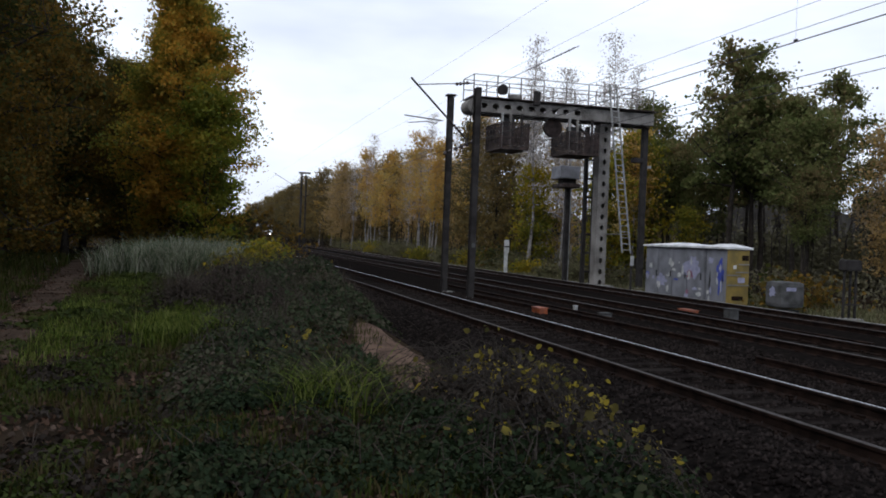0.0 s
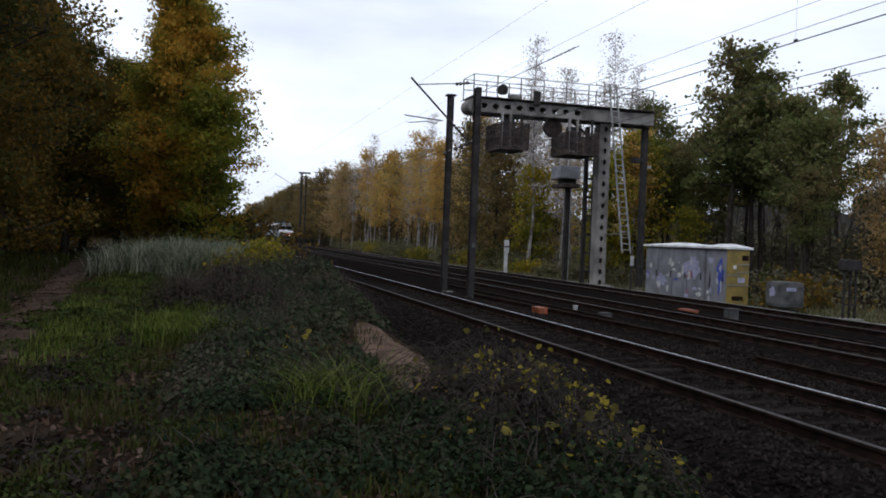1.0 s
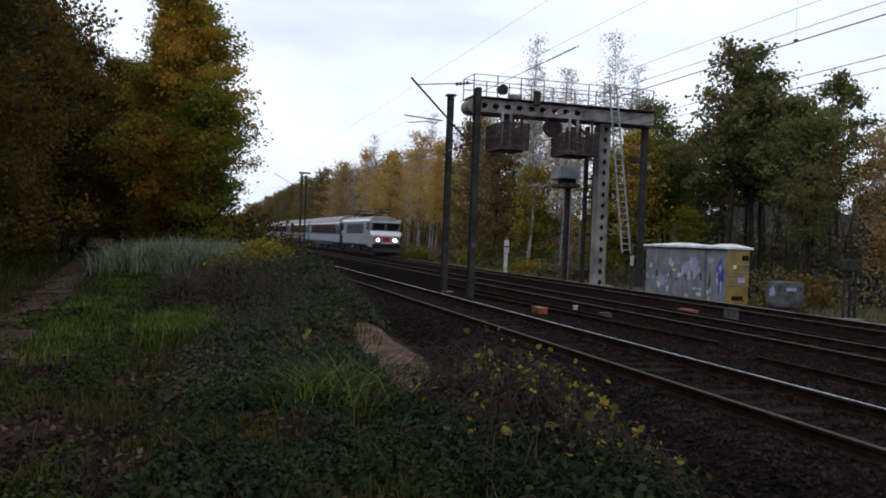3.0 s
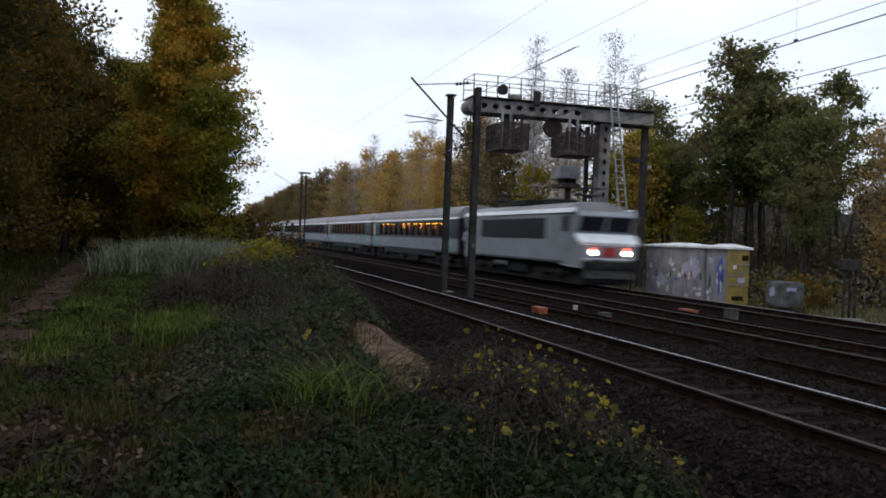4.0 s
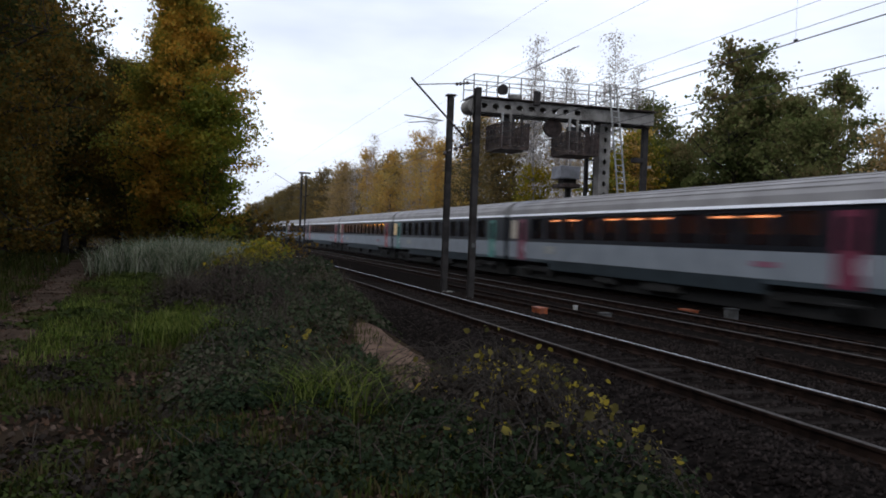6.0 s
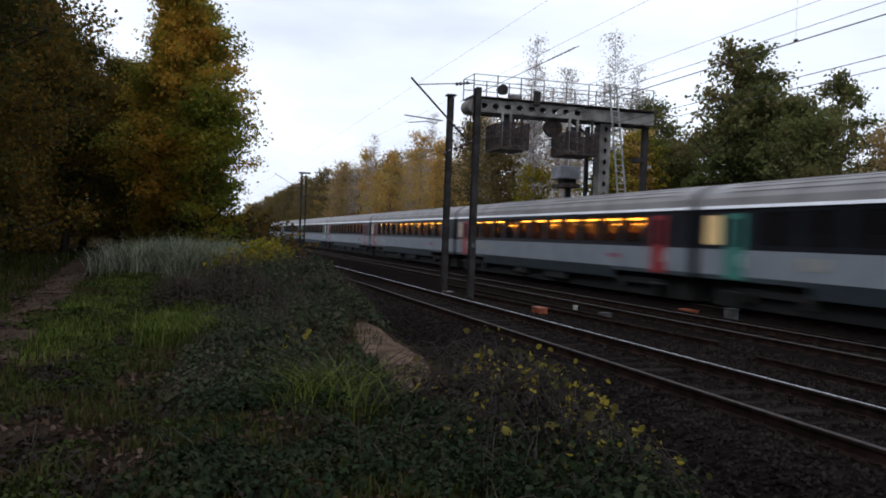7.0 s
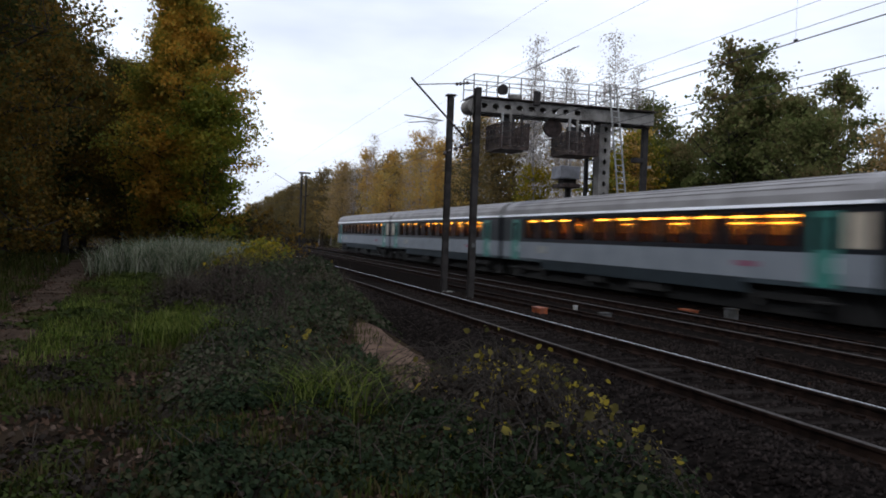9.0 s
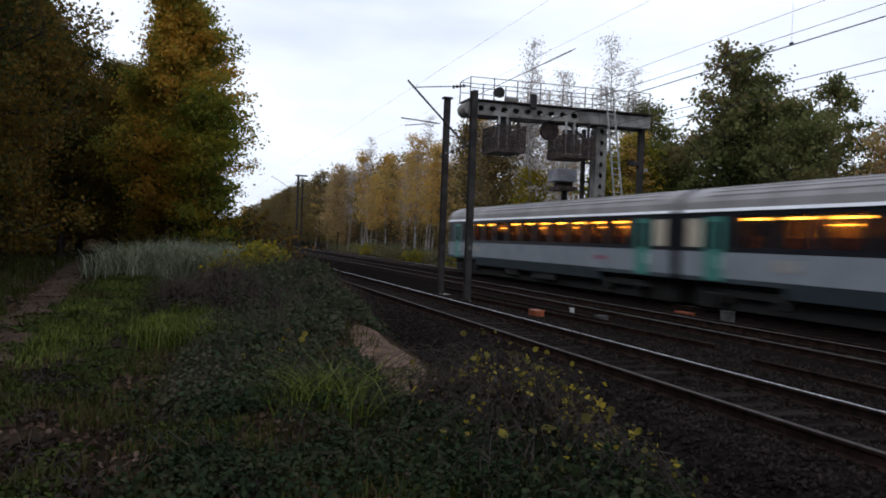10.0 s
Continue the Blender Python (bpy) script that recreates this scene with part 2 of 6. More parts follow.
def boxes(*specs, bevel=0.0):
    bm = bmesh.new()
    for s in specs:
        box(bm, *s, bevel=bevel)
    return bm


def tube(bm, a, b, r0, r1=None, sides=8, caps=True):
    a, b = Vector(a), Vector(b)
    d = b - a
    m = Matrix.Translation((a + b) / 2) @ d.to_track_quat("Z", "Y").to_matrix().to_4x4()
    bmesh.ops.create_cone(bm, cap_ends=caps, segments=sides, radius1=r0, radius2=r0 if r1 is None else r1, depth=d.length, matrix=m)
    return bm


def tubes(*specs, sides=8):
    bm = bmesh.new()
    for s in specs:
        tube(bm, *s, sides=sides)
    return bm


def extrude(profile, y0, y1, closed=True):
    """A profile of (x, z) drawn out along y."""
    bm = bmesh.new()
    a = [bm.verts.new((x, y0, z)) for x, z in profile]
    b = [bm.verts.new((x, y1, z)) for x, z in profile]
    n = len(profile)
    for i in range(n if closed else n - 1):
        j = (i + 1) % n
        bm.faces.new((a[i], a[j], b[j], b[i]))
    if closed:
        bm.faces.new(a[::-1])
        bm.faces.new(b)
    bmesh.ops.recalc_face_normals(bm, faces=bm.faces)
    return bm


def quads(rng, centres, size, spread_up=0.0, aspect=0.7):
    """Small leaf quads, folded along the middle, at the centres with random turns."""
    n = len(centres)
    a = rng.normal(size=(n, 3))
    a[:, 2] *= 1.0 - spread_up
    a /= np.linalg.norm(a, axis=1)[:, None]
    b = np.cross(a, rng.normal(size=(n, 3)))
    b /= np.linalg.norm(b, axis=1)[:, None]
    s = (np.asarray(size) * rng.uniform(0.6, 1.3, n))[:, None] / 2
    v = np.stack([centres - a * s, centres + b * s * aspect, centres + a * s, centres - b * s * aspect], 1).reshape(-1, 3)
    return v, np.arange(4 * n).reshape(-1, 4)


def oval_leaves(rng, centres, size, spread_up=0.0, aspect=0.7):
    """Pointed oval leaves of six corners, slightly folded."""
    n = len(centres)
    a = rng.normal(size=(n, 3))
    a[:, 2] *= 1.0 - spread_up
    a /= np.linalg.norm(a, axis=1)[:, None]
    b = np.cross(a, rng.normal(size=(n, 3)))
    b /= np.linalg.norm(b, axis=1)[:, None]
    u = np.cross(a, b) * 0.18
    s = (np.asarray(size) * rng.uniform(0.6, 1.3, n))[:, None] / 2
    w = s * aspect
    v = np.stack([centres - a * s, centres - a * s * 0.45 + b * w * 0.85 + u * s, centres + a * s * 0.3 + b * w * 0.8 + u * s, centres + a * s,
                  centres + a * s * 0.3 - b * w * 0.8 + u * s, centres - a * s * 0.45 - b * w * 0.85 + u * s], 1).reshape(-1, 3)
    return v, np.arange(6 * n).reshape(-1, 6)


def leaf_object(name, verts, faces, material, parent=None, label=""):
    me = bpy.data.meshes.new(name)
    me.vertices.add(len(verts))
    me.vertices.foreach_set("co", np.asarray(verts, dtype=np.float32).ravel())
    k = faces.shape[1]
    me.loops.add(faces.size)
    me.loops.foreach_set("vertex_index", faces.astype(np.int32).ravel())
    me.polygons.add(len(faces))
    me.polygons.foreach_set("loop_start", np.arange(0, faces.size, k, dtype=np.int32))
    me.update(calc_edges=True)
    me.materials.append(material)
    ob = new(name, me)
    if parent:
        ob.parent = parent
    if label:
        ob["label"] = label
    return ob


# ---- ground ----
T1, T2, T3 = 6.56, 12.05, 17.1          # track centres
RZ = {T1: 0.0, T2: -0.1, T3: -0.2}      # rail tops


def smooth_step(a, b, v):
    t = np.clip((v - a) / (b - a), 0, 1)
    return t * t * (3 - 2 * t)


def lumps(x, y, s, seed):
    """Cheap smooth waves."""
    return (np.sin(x * s + seed) * np.cos(y * s * 0.83 + seed * 2.1) + 0.5 * np.sin(x * s * 2.3 + y * s * 1.7 + seed * 3.3)
            + 0.3 * np.cos(x * s * 4.1 - y * s * 3.7 + seed)) / 1.8


def gz(x, y):
    """Height of the ground."""
    x, y = np.asarray(x, float), np.asarray(y, float)
    bank = 0.08 + 0.07 * lumps(x, y, 1.1, 1.0) + 0.03 * lumps(x, y, 3.0, 2.0)
    bank = bank + 0.12 * np.exp(-((x - 1.6) ** 2 / 1.6 + (y - 20) ** 2 / 30)) + 0.1 * np.exp(-((x - 0.3) ** 2 / 3 + (y - 36) ** 2 / 60))
    bed = -0.5 - 0.0182 * np.maximum(x - T1, 0)
    z = bank + (bed - bank) * smooth_step(2.6, 4.6, x + 0.15 * lumps(y, x, 0.7, 4.0))
    for mx, my, sx, sy, h in ((3.05, 21.0, 0.75, 3.2, 0.5), (2.7, 29.5, 0.9, 3.6, 0.4), (0.9, 17.6, 0.8, 1.5, 0.32), (1.7, 13.2, 0.6, 1.3, 0.16), (0.9, 7.0, 0.7, 0.9, 0.1)):
        z = z + h * np.exp(-((x - mx) / sx) ** 2 - ((y - my) / sy) ** 2)
    far = -0.62 + 0.06 * lumps(x, y, 0.5, 5.0) + 0.02 * np.maximum(x - 24, 0)
    z = z + (far - z) * smooth_step(19.0, 21.0, x)
    return z


def ground():
    xs = np.concatenate([np.linspace(-400, -30, 12), np.arange(-28, -6, 1.0), np.arange(-6, 5.5, 0.16), np.arange(5.5, 24, 0.5), np.linspace(25, 60, 25), np.linspace(75, 500, 12)])
    ys = np.concatenate([np.linspace(-300, -10, 14), np.arange(-8, 2, 1.0), np.arange(2, 22, 0.16), np.arange(22, 50, 0.5), np.linspace(52, 120, 40), np.linspace(130, 900, 20)])
    gx, gy = np.meshgrid(xs, ys)
    v = np.stack([gx, gy, gz(gx, gy)], -1).reshape(-1, 3)
    nx = len(xs)
    i = np.arange((len(ys) - 1) * nx).reshape(-1, nx)[:, :-1].ravel()
    f = np.stack([i, i + 1, i + 1 + nx, i + nx], 1)
    ob = leaf_object("ground", v, f, M_SOIL)
    ob.data.polygons.foreach_set("use_smooth", [True] * len(f))
    tagged(ob, "dark earth with leaf litter beside the railway", "ground", kind="structure")


ground()


def strip(name, label, material, pts, lift=0.02, category="path"):
    """A path along points (x, y, half width), laid on the ground with a ragged edge."""
    rng = np.random.default_rng(5)
    rows, m = [], 9
    pts = np.array(pts, float)
    t = np.linspace(0, len(pts) - 1, 60)
    px = [np.interp(t, range(len(pts)), pts[:, k]) for k in range(3)]
    for x, y, w in zip(*px):
        w *= rng.uniform(0.85, 1.15)
        u = np.linspace(-1, 1, m)
        xx = x + u * w
        yy = np.full(m, y)
        zz = gz(xx, yy) + lift * (1 - u ** 2) + 0.004
        zz[[0, -1]] -= 0.03
        rows.append(np.stack([xx, yy, zz], 1))
    v = np.concatenate(rows)
    i = (np.arange(len(rows) - 1)[:, None] * m + np.arange(m - 1)).ravel()
    f = np.stack([i, i + 1, i + 1 + m, i + m], 1)
    ob = leaf_object(name, v, f, material)
    tagged(ob, label, category, kind="structure")


strip("sand_path", "bare pinkish sandy strip between bramble and ballast", M_SAND, [(2.45, 7.8, 0.25), (2.5, 9.0, 0.5), (2.66, 10.8, 0.56), (2.88, 13, 0.5), (3.0, 14.6, 0.25)], 0.03)
strip("trail", "narrow worn footpath through the grass verge", M_TRAIL, [(-2.3, 11, 0.5), (-2.55, 16, 0.5), (-3.45, 27, 0.55), (-4.4, 40, 0.6), (-5.3, 55, 0.7)], 0.03)
strip("far_trail", "pale dirt track climbing from the line", M_TRAIL, [(22.2, 24.5, 0.7), (24.5, 29, 0.7), (27, 33, 0.6), (31, 39, 0.6)], 0.03)


def ballast_bed():
    xs = np.concatenate([np.arange(4.0, 9, 0.12), np.arange(9, 20.3, 0.3)])
    ys = np.concatenate([np.arange(-40, 3, 1.0), np.arange(3, 30, 0.15), np.arange(30, 60, 0.6), np.linspace(61, 420, 90)])
    gx, gy = np.meshgrid(xs, ys)
    z = -0.16 - 0.0182 * np.maximum(gx - T1, 0) + 0.012 * lumps(gx, gy, 6.0, 1.0) + 0.008 * lumps(gx, gy, 14.0, 3.0)
    for t in (T1, T2, T3):
        z -= 0.045 * np.exp(-((gx - t) / 0.45) ** 4)
    z -= 0.07 * np.exp(-((gx - 9.2) / 0.9) ** 2)
    z -= 0.4 * smooth_step(5.0, 4.0, gx) + 0.5 * smooth_step(18.9, 20.3, gx)
    v = np.stack([gx, gy, z], -1).reshape(-1, 3)
    nx = len(xs)
    i = (np.arange(len(ys) - 1)[:, None] * nx + np.arange(nx - 1)).ravel()
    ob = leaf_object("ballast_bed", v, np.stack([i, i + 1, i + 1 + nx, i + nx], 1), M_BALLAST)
    ob.data.polygons.foreach_set("use_smooth", [True] * len(ob.data.polygons))
    tagged(ob, "dark brown railway ballast under three tracks", "ballast", kind="structure")


ballast_bed()


def stones():
    """Loose ballast stones on the near shoulder and between the near rails."""
    rng = np.random.default_rng(11)
    n = 26000
    y = 3.5 + 26 * rng.random(n) ** 1.5
    x = rng.uniform(3.6, 10.5, n)
    z = -0.16 - 0.0182 * np.maximum(x - T1, 0) - 0.4 * smooth_step(5.0, 4.0, x) - 0.07 * np.exp(-((x - 9.2) / 0.9) ** 2)
    z = np.maximum(z, gz(x, y)) - 0.045 * np.exp(-((x - T1) / 0.45) ** 4) + 0.006
    s = rng.uniform(0.018, 0.04, n)
    o = np.array([(1, 0, 0), (-1, 0, 0), (0, 1, 0), (0, -1, 0), (0, 0, 1), (0, 0, -1)], float)
    v = o[None] * (s[:, None, None] * rng.uniform(0.6, 1.25, (n, 6, 1))) + rng.normal(size=(n, 6, 3)) * s[:, None, None] * 0.22
    v += np.stack([x, y, z], 1)[:, None]
    f = np.array([(0, 2, 4), (2, 1, 4), (1, 3, 4), (3, 0, 4), (2, 0, 5), (1, 2, 5), (3, 1, 5), (0, 3, 5)])
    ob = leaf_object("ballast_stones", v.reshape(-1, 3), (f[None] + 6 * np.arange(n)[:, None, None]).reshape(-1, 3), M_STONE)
    tagged(ob, "loose brown ballast stones on the track shoulder", "stones", kind="stuff")


stones()


# ---- tracks ----
def rail_profile(cx, top):
    return [(cx - 0.07, top - 0.165), (cx + 0.07, top - 0.165), (cx + 0.07, top - 0.15), (cx + 0.012, top - 0.13), (cx + 0.012, top - 0.045),
            (cx + 0.036, top - 0.035), (cx + 0.036, top - 0.008), (cx - 0.036, top - 0.008), (cx - 0.036, top - 0.035), (cx - 0.012, top - 0.045), (cx - 0.012, top - 0.13), (cx - 0.07, top - 0.15)]


def track(cx, label, head):
    top = RZ[cx]
    tr = thing("railway_track", label, "track", kind="structure")
    for sx in (-0.7525, 0.7525):
        r = part("rail", extrude(rail_profile(cx + sx, top), -60, 420), M_RUST, tr)
        hp = [(cx + sx - 0.03, top - 0.0075), (cx + sx + 0.03, top - 0.0075), (cx + sx + 0.02, top), (cx + sx - 0.02, top)]
        wear = [(cx + sx - 0.011, top + 0.0015), (cx + sx + 0.011, top + 0.0015), (cx + sx + 0.009, top + 0.003), (cx + sx - 0.009, top + 0.003)]
        part("rail_head", extrude(hp, -60, 420), M_RAILDULL, r, "dull rail head")
        part("running_surface", extrude(wear, -60, 420), head if sx > 0 else M_RAILDULL, r, "polished steel running band")
    first = part("sleeper", boxes((-1.3, 1.3, -0.13, 0.13, -0.12, 0.0), bevel=0.012), M_SLEEPER, tr)
    first.matrix_basis = pose(cx, 3.0, top - 0.17)
    rng = random.Random(int(cx))
    for k in range(1, 170):
        share(first, "sleeper", pose(cx + rng.uniform(-0.02, 0.02), 3.0 + 0.6 * k, top - 0.17 + rng.uniform(-0.012, 0.004), 0, 0, rng.uniform(-1, 1)), tr)
    plate = part("rail_chair", boxes((-0.13, 0.13, -0.08, 0.08, 0, 0.02), (-0.12, -0.08, -0.05, 0.05, 0.02, 0.05), (0.08, 0.12, -0.05, 0.05, 0.02, 0.05)), M_RUST, tr)
    plate.matrix_basis = pose(cx - 0.7525, 3.0, top - 0.168)
    for k in range(70):
        for sx in (-0.7525, 0.7525):
            if k or sx > 0:
                share(plate, "rail_chair", pose(cx + sx, 3.0 + 0.6 * k, top - 0.168), tr)


track(T1, "railway track with bright worn rails on dark ballast", M_RAILHEAD)
track(T2, "middle railway track with dull rusty rails", M_RAILDULL)
track(T3, "far railway track that the express train uses", M_RAILDULL)


# ---- masts, gantry and wires ----
def h_section(x, y, w, d, z0, z1):
    """Rolled H steel, drawn upwards."""
    t, f = 0.008, d / 2 - 0.018
    pr = [(-w / 2, -d / 2), (w / 2, -d / 2), (w / 2, -f), (t, -f), (t, f), (w / 2, f), (w / 2, d / 2), (-w / 2, d / 2), (-w / 2, f), (-t, f), (-t, -f), (-w / 2, -f)]
    bm = bmesh.new()
    lo = [bm.verts.new((x + p, y + q, z0)) for p, q in pr]
    hi = [bm.verts.new((x + p, y + q, z1)) for p, q in pr]
    for i in range(12):
        j = (i + 1) % 12
        bm.faces.new((lo[i], lo[j], hi[j], hi[i]))
    bm.faces.new(lo[::-1])
    bm.faces.new(hi)
    return bm


def insulator(a, b, n, parent, r=0.07):
    a, b = Vector(a), Vector(b)
    bm = tubes((a, b, 0.02))
    d = (b - a)
    for i in range(n):
        c = a + d * ((i + 0.5) / n)
        tube(bm, c - d.normalized() * 0.02, c + d.normalized() * 0.02, r, r * 0.6)
    part("insulator", bm, M_INSUL, parent, "brown glazed insulator discs", smooth=False)


def mast_with_arm():
    m = thing("catenary_mast", "dark steel catenary mast with slanting bracket arm", "mast")
    x, y = 8.97, 30.25
    part("post", h_section(x, y, 0.2, 0.24, -0.4, 6.9), M_MAST, m)
    part("cap", boxes((x - 0.17, x + 0.17, y - 0.17, y + 0.17, 6.9, 6.96), bevel=0.01), M_MAST, m)
    part("foundation", boxes((x - 0.35, x + 0.35, y - 0.35, y + 0.35, -0.6, -0.27), bevel=0.03), M_CONC, m)
    part("bracket_arm", tubes(((7.45, y, 7.45), (9.35, y - 1.0, 5.2), 0.035)), M_MAST, m, "slanting tube bracket")
    part("stay_rod", tubes(((7.66, y, 7.22), (9.0, 27.6, 6.95), 0.018)), M_MAST, m)
    part("registration_arm", tubes(((7.25, y, 6.08), (8.7, y, 5.98), 0.022), ((7.4, y, 5.82), (8.1, y, 5.92), 0.016), ((8.45, y, 5.85), (8.45, y, 6.0), 0.014), ((8.1, y, 5.92), (8.45, y, 5.85), 0.014)), M_MAST, m)
    insulator((8.72, y - 0.7, 5.95), (9.1, y - 0.9, 5.5), 5, m)
    insulator((8.75, y, 4.75), (9.45, y - 1.6, 5.15), 6, m, 0.09)
    insulator((8.55, 28.3, 6.99), (8.85, 27.7, 6.97), 4, m, 0.07)


def gantry_mast():
    m = thing("catenary_mast", "tall dark steel mast beside the signal gantry", "mast")
    x, y = 9.02, 27.27
    part("post", h_section(x, y, 0.2, 0.24, -0.4, 6.75), M_MAST, m)
    part("foundation", boxes((x - 0.35, x + 0.35, y - 0.35, y + 0.35, -0.6, -0.27), bevel=0.03), M_CONC, m)
    part("signal_plate", boxes((x - 0.06, x + 0.06, y - 0.17, y - 0.14, 1.4, 1.55), bevel=0.005), M_STUB, m, "small grey marker plate")
    part("counterweight_rod", tubes(((x - 0.3, y, 4.9), (x - 0.12, y, 6.6), 0.015)), M_MAST, m)


def far_mast(x, y, tall):
    m = thing("catenary_mast", "distant twin-post catenary mast with cross arm", "mast", group="distant masts")
    part("post", boxes((x - 0.08, x + 0.08, y - 0.1, y + 0.1, -0.4, tall)), M_MAST, m)
    part("second_post", boxes((x + 0.33, x + 0.44, y - 0.08, y + 0.08, -0.4, tall - 0.1)), M_MAST, m)
    part("cross_arm", boxes((x - 0.25, x + 0.75, y - 0.08, y + 0.08, tall, tall + 0.14)), M_MAST, m)
    part("bracket_arm", tubes(((x - 2.3, y, tall - 0.1), (x, y, tall - 1.4), 0.022), ((x - 2.1, y, tall - 1.25), (x, y, tall - 1.3), 0.016)), M_MAST, m)
    insulator((x - 0.3, y, tall - 2.2), (x + 0.8, y, tall - 1.7), 5, m, 0.12)


def perforated(name, along, x0, x1, z0, z1, y, depth, holes, r, material, parent, label):
    """A plate beam with a row of round holes right through it, drawn out to its depth. along: 'x' or 'z'."""
    verts, faces = [], []
    n = 16
    L0, L1, W0, W1 = (x0, x1, z0, z1) if along == "x" else (z0, z1, x0, x1)
    cell = (L1 - L0) / holes
    mid, half = (W0 + W1) / 2, (W1 - W0) / 2
    for h in range(holes):
        cl = L0 + cell * (h + 0.5)
        ring, edge = [], []
        for k in range(n):
            a = 2 * math.pi * k / n
            c, s = math.cos(a), math.sin(a)
            ring.append((cl + c * r, mid + s * r * 0.8))
            q = max(abs(c), abs(s))
            edge.append((cl + c / q * cell / 2, mid + s / q * half))
        base = len(verts)
        for yy in (y - depth / 2, y + depth / 2):
            for l, w in ring + edge:
                verts.append((l, yy, w) if along == "x" else (w, yy, l))
        for k in range(n):
            j = (k + 1) % n
            f, b = base, base + 2 * n
            faces += [(f + k, f + j, f + n + j, f + n + k), (b + j, b + k, b + n + k, b + n + j), (f + j, f + k, b + k, b + j)]
            w = edge[k][1], edge[j][1]
            if abs(abs(w[0] - mid) - half) < 1e-6 and abs(abs(w[1] - mid) - half) < 1e-6 and abs(w[0] - w[1]) < 1e-6:
                faces.append((f + n + k, f + n + j, b + n + j, b + n + k))
    bm = bmesh.new()
    vs = [bm.verts.new(v) for v in verts]
    for f in faces:
        bm.faces.new([vs[i] for i in f])
    bmesh.ops.remove_doubles(bm, verts=bm.verts, dist=1e-4)
    return part(name, bm, material, parent, label)


def cage(g, x0, x1, y0, y1, z0, z1, top):
    """A caged signal platform hung under the beam: floor, corner posts, mesh on four sides, signal heads and hangers."""
    c = part("signal_cage", boxes((x0, x1, y0, y1, z0, z0 + 0.08), bevel=0.01), M_CAGE, g, "rusty mesh signal platform")
    bm = bmesh.new()
    for x in (x0, x1):
        for yy in (y0, y1):
            tube(bm, (x, yy, z0), (x, yy, z1), 0.035, sides=6)
    for z in (z0 + 0.55, z1):
        for yy in (y0, y1):
            tube(bm, (x0, yy, z), (x1, yy, z), 0.025, sides=6)
        for x in (x0, x1):
            tube(bm, (x, y0, z), (x, y1, z), 0.025, sides=6)
    part("cage_frame", bm, M_CAGE, c)
    for yy in (y0 + 0.01, y1 - 0.01):
        bm = bmesh.new()
        k = int((x1 - x0) / 0.085)
        for i in range(k + 1):
            x = x0 + (x1 - x0) * i / k
            box(bm, x - 0.015, x + 0.015, yy - 0.008, yy + 0.008, z0, z1)
        for i in range(1, 10):
            z = z0 + (z1 - z0) * i / 10
            box(bm, x0, x1, yy - 0.006, yy + 0.006, z - 0.014, z + 0.014)
        part("cage_mesh", bm, M_CAGE, c)
    for x in (x0 + 0.01, x1 - 0.01):
        bm = bmesh.new()
        k = int((y1 - y0) / 0.085)
        for i in range(k + 1):
            yy = y0 + (y1 - y0) * i / k
            box(bm, x - 0.008, x + 0.008, yy - 0.015, yy + 0.015, z0, z1)
        for i in range(1, 10):
            z = z0 + (z1 - z0) * i / 10
            box(bm, x - 0.006, x + 0.006, y0, y1, z - 0.014, z + 0.014)
        part("cage_mesh", bm, M_CAGE, c)
    part("signal_head", boxes((x0 + 0.3, x0 + 0.95, y0 + 0.7, y0 + 1.05, z0 + 0.3, z1 + 0.35), bevel=0.06), M_BLACK, c, "black signal head board")
    for x, yy, m_h in ((x0 + 0.06, y0 + 0.06, M_LADDER), (x0 + 0.5, y0 + 0.1, M_GANTRY), (x1 - 0.35, y0 + 0.05, M_MAST), (x1 - 0.2, y1 - 0.3, M_GANTRY)):
        part("hanger", boxes((x - 0.05, x + 0.05, yy - 0.04, yy + 0.04, z0 + 0.09, top)), m_h, c, "hanger post")


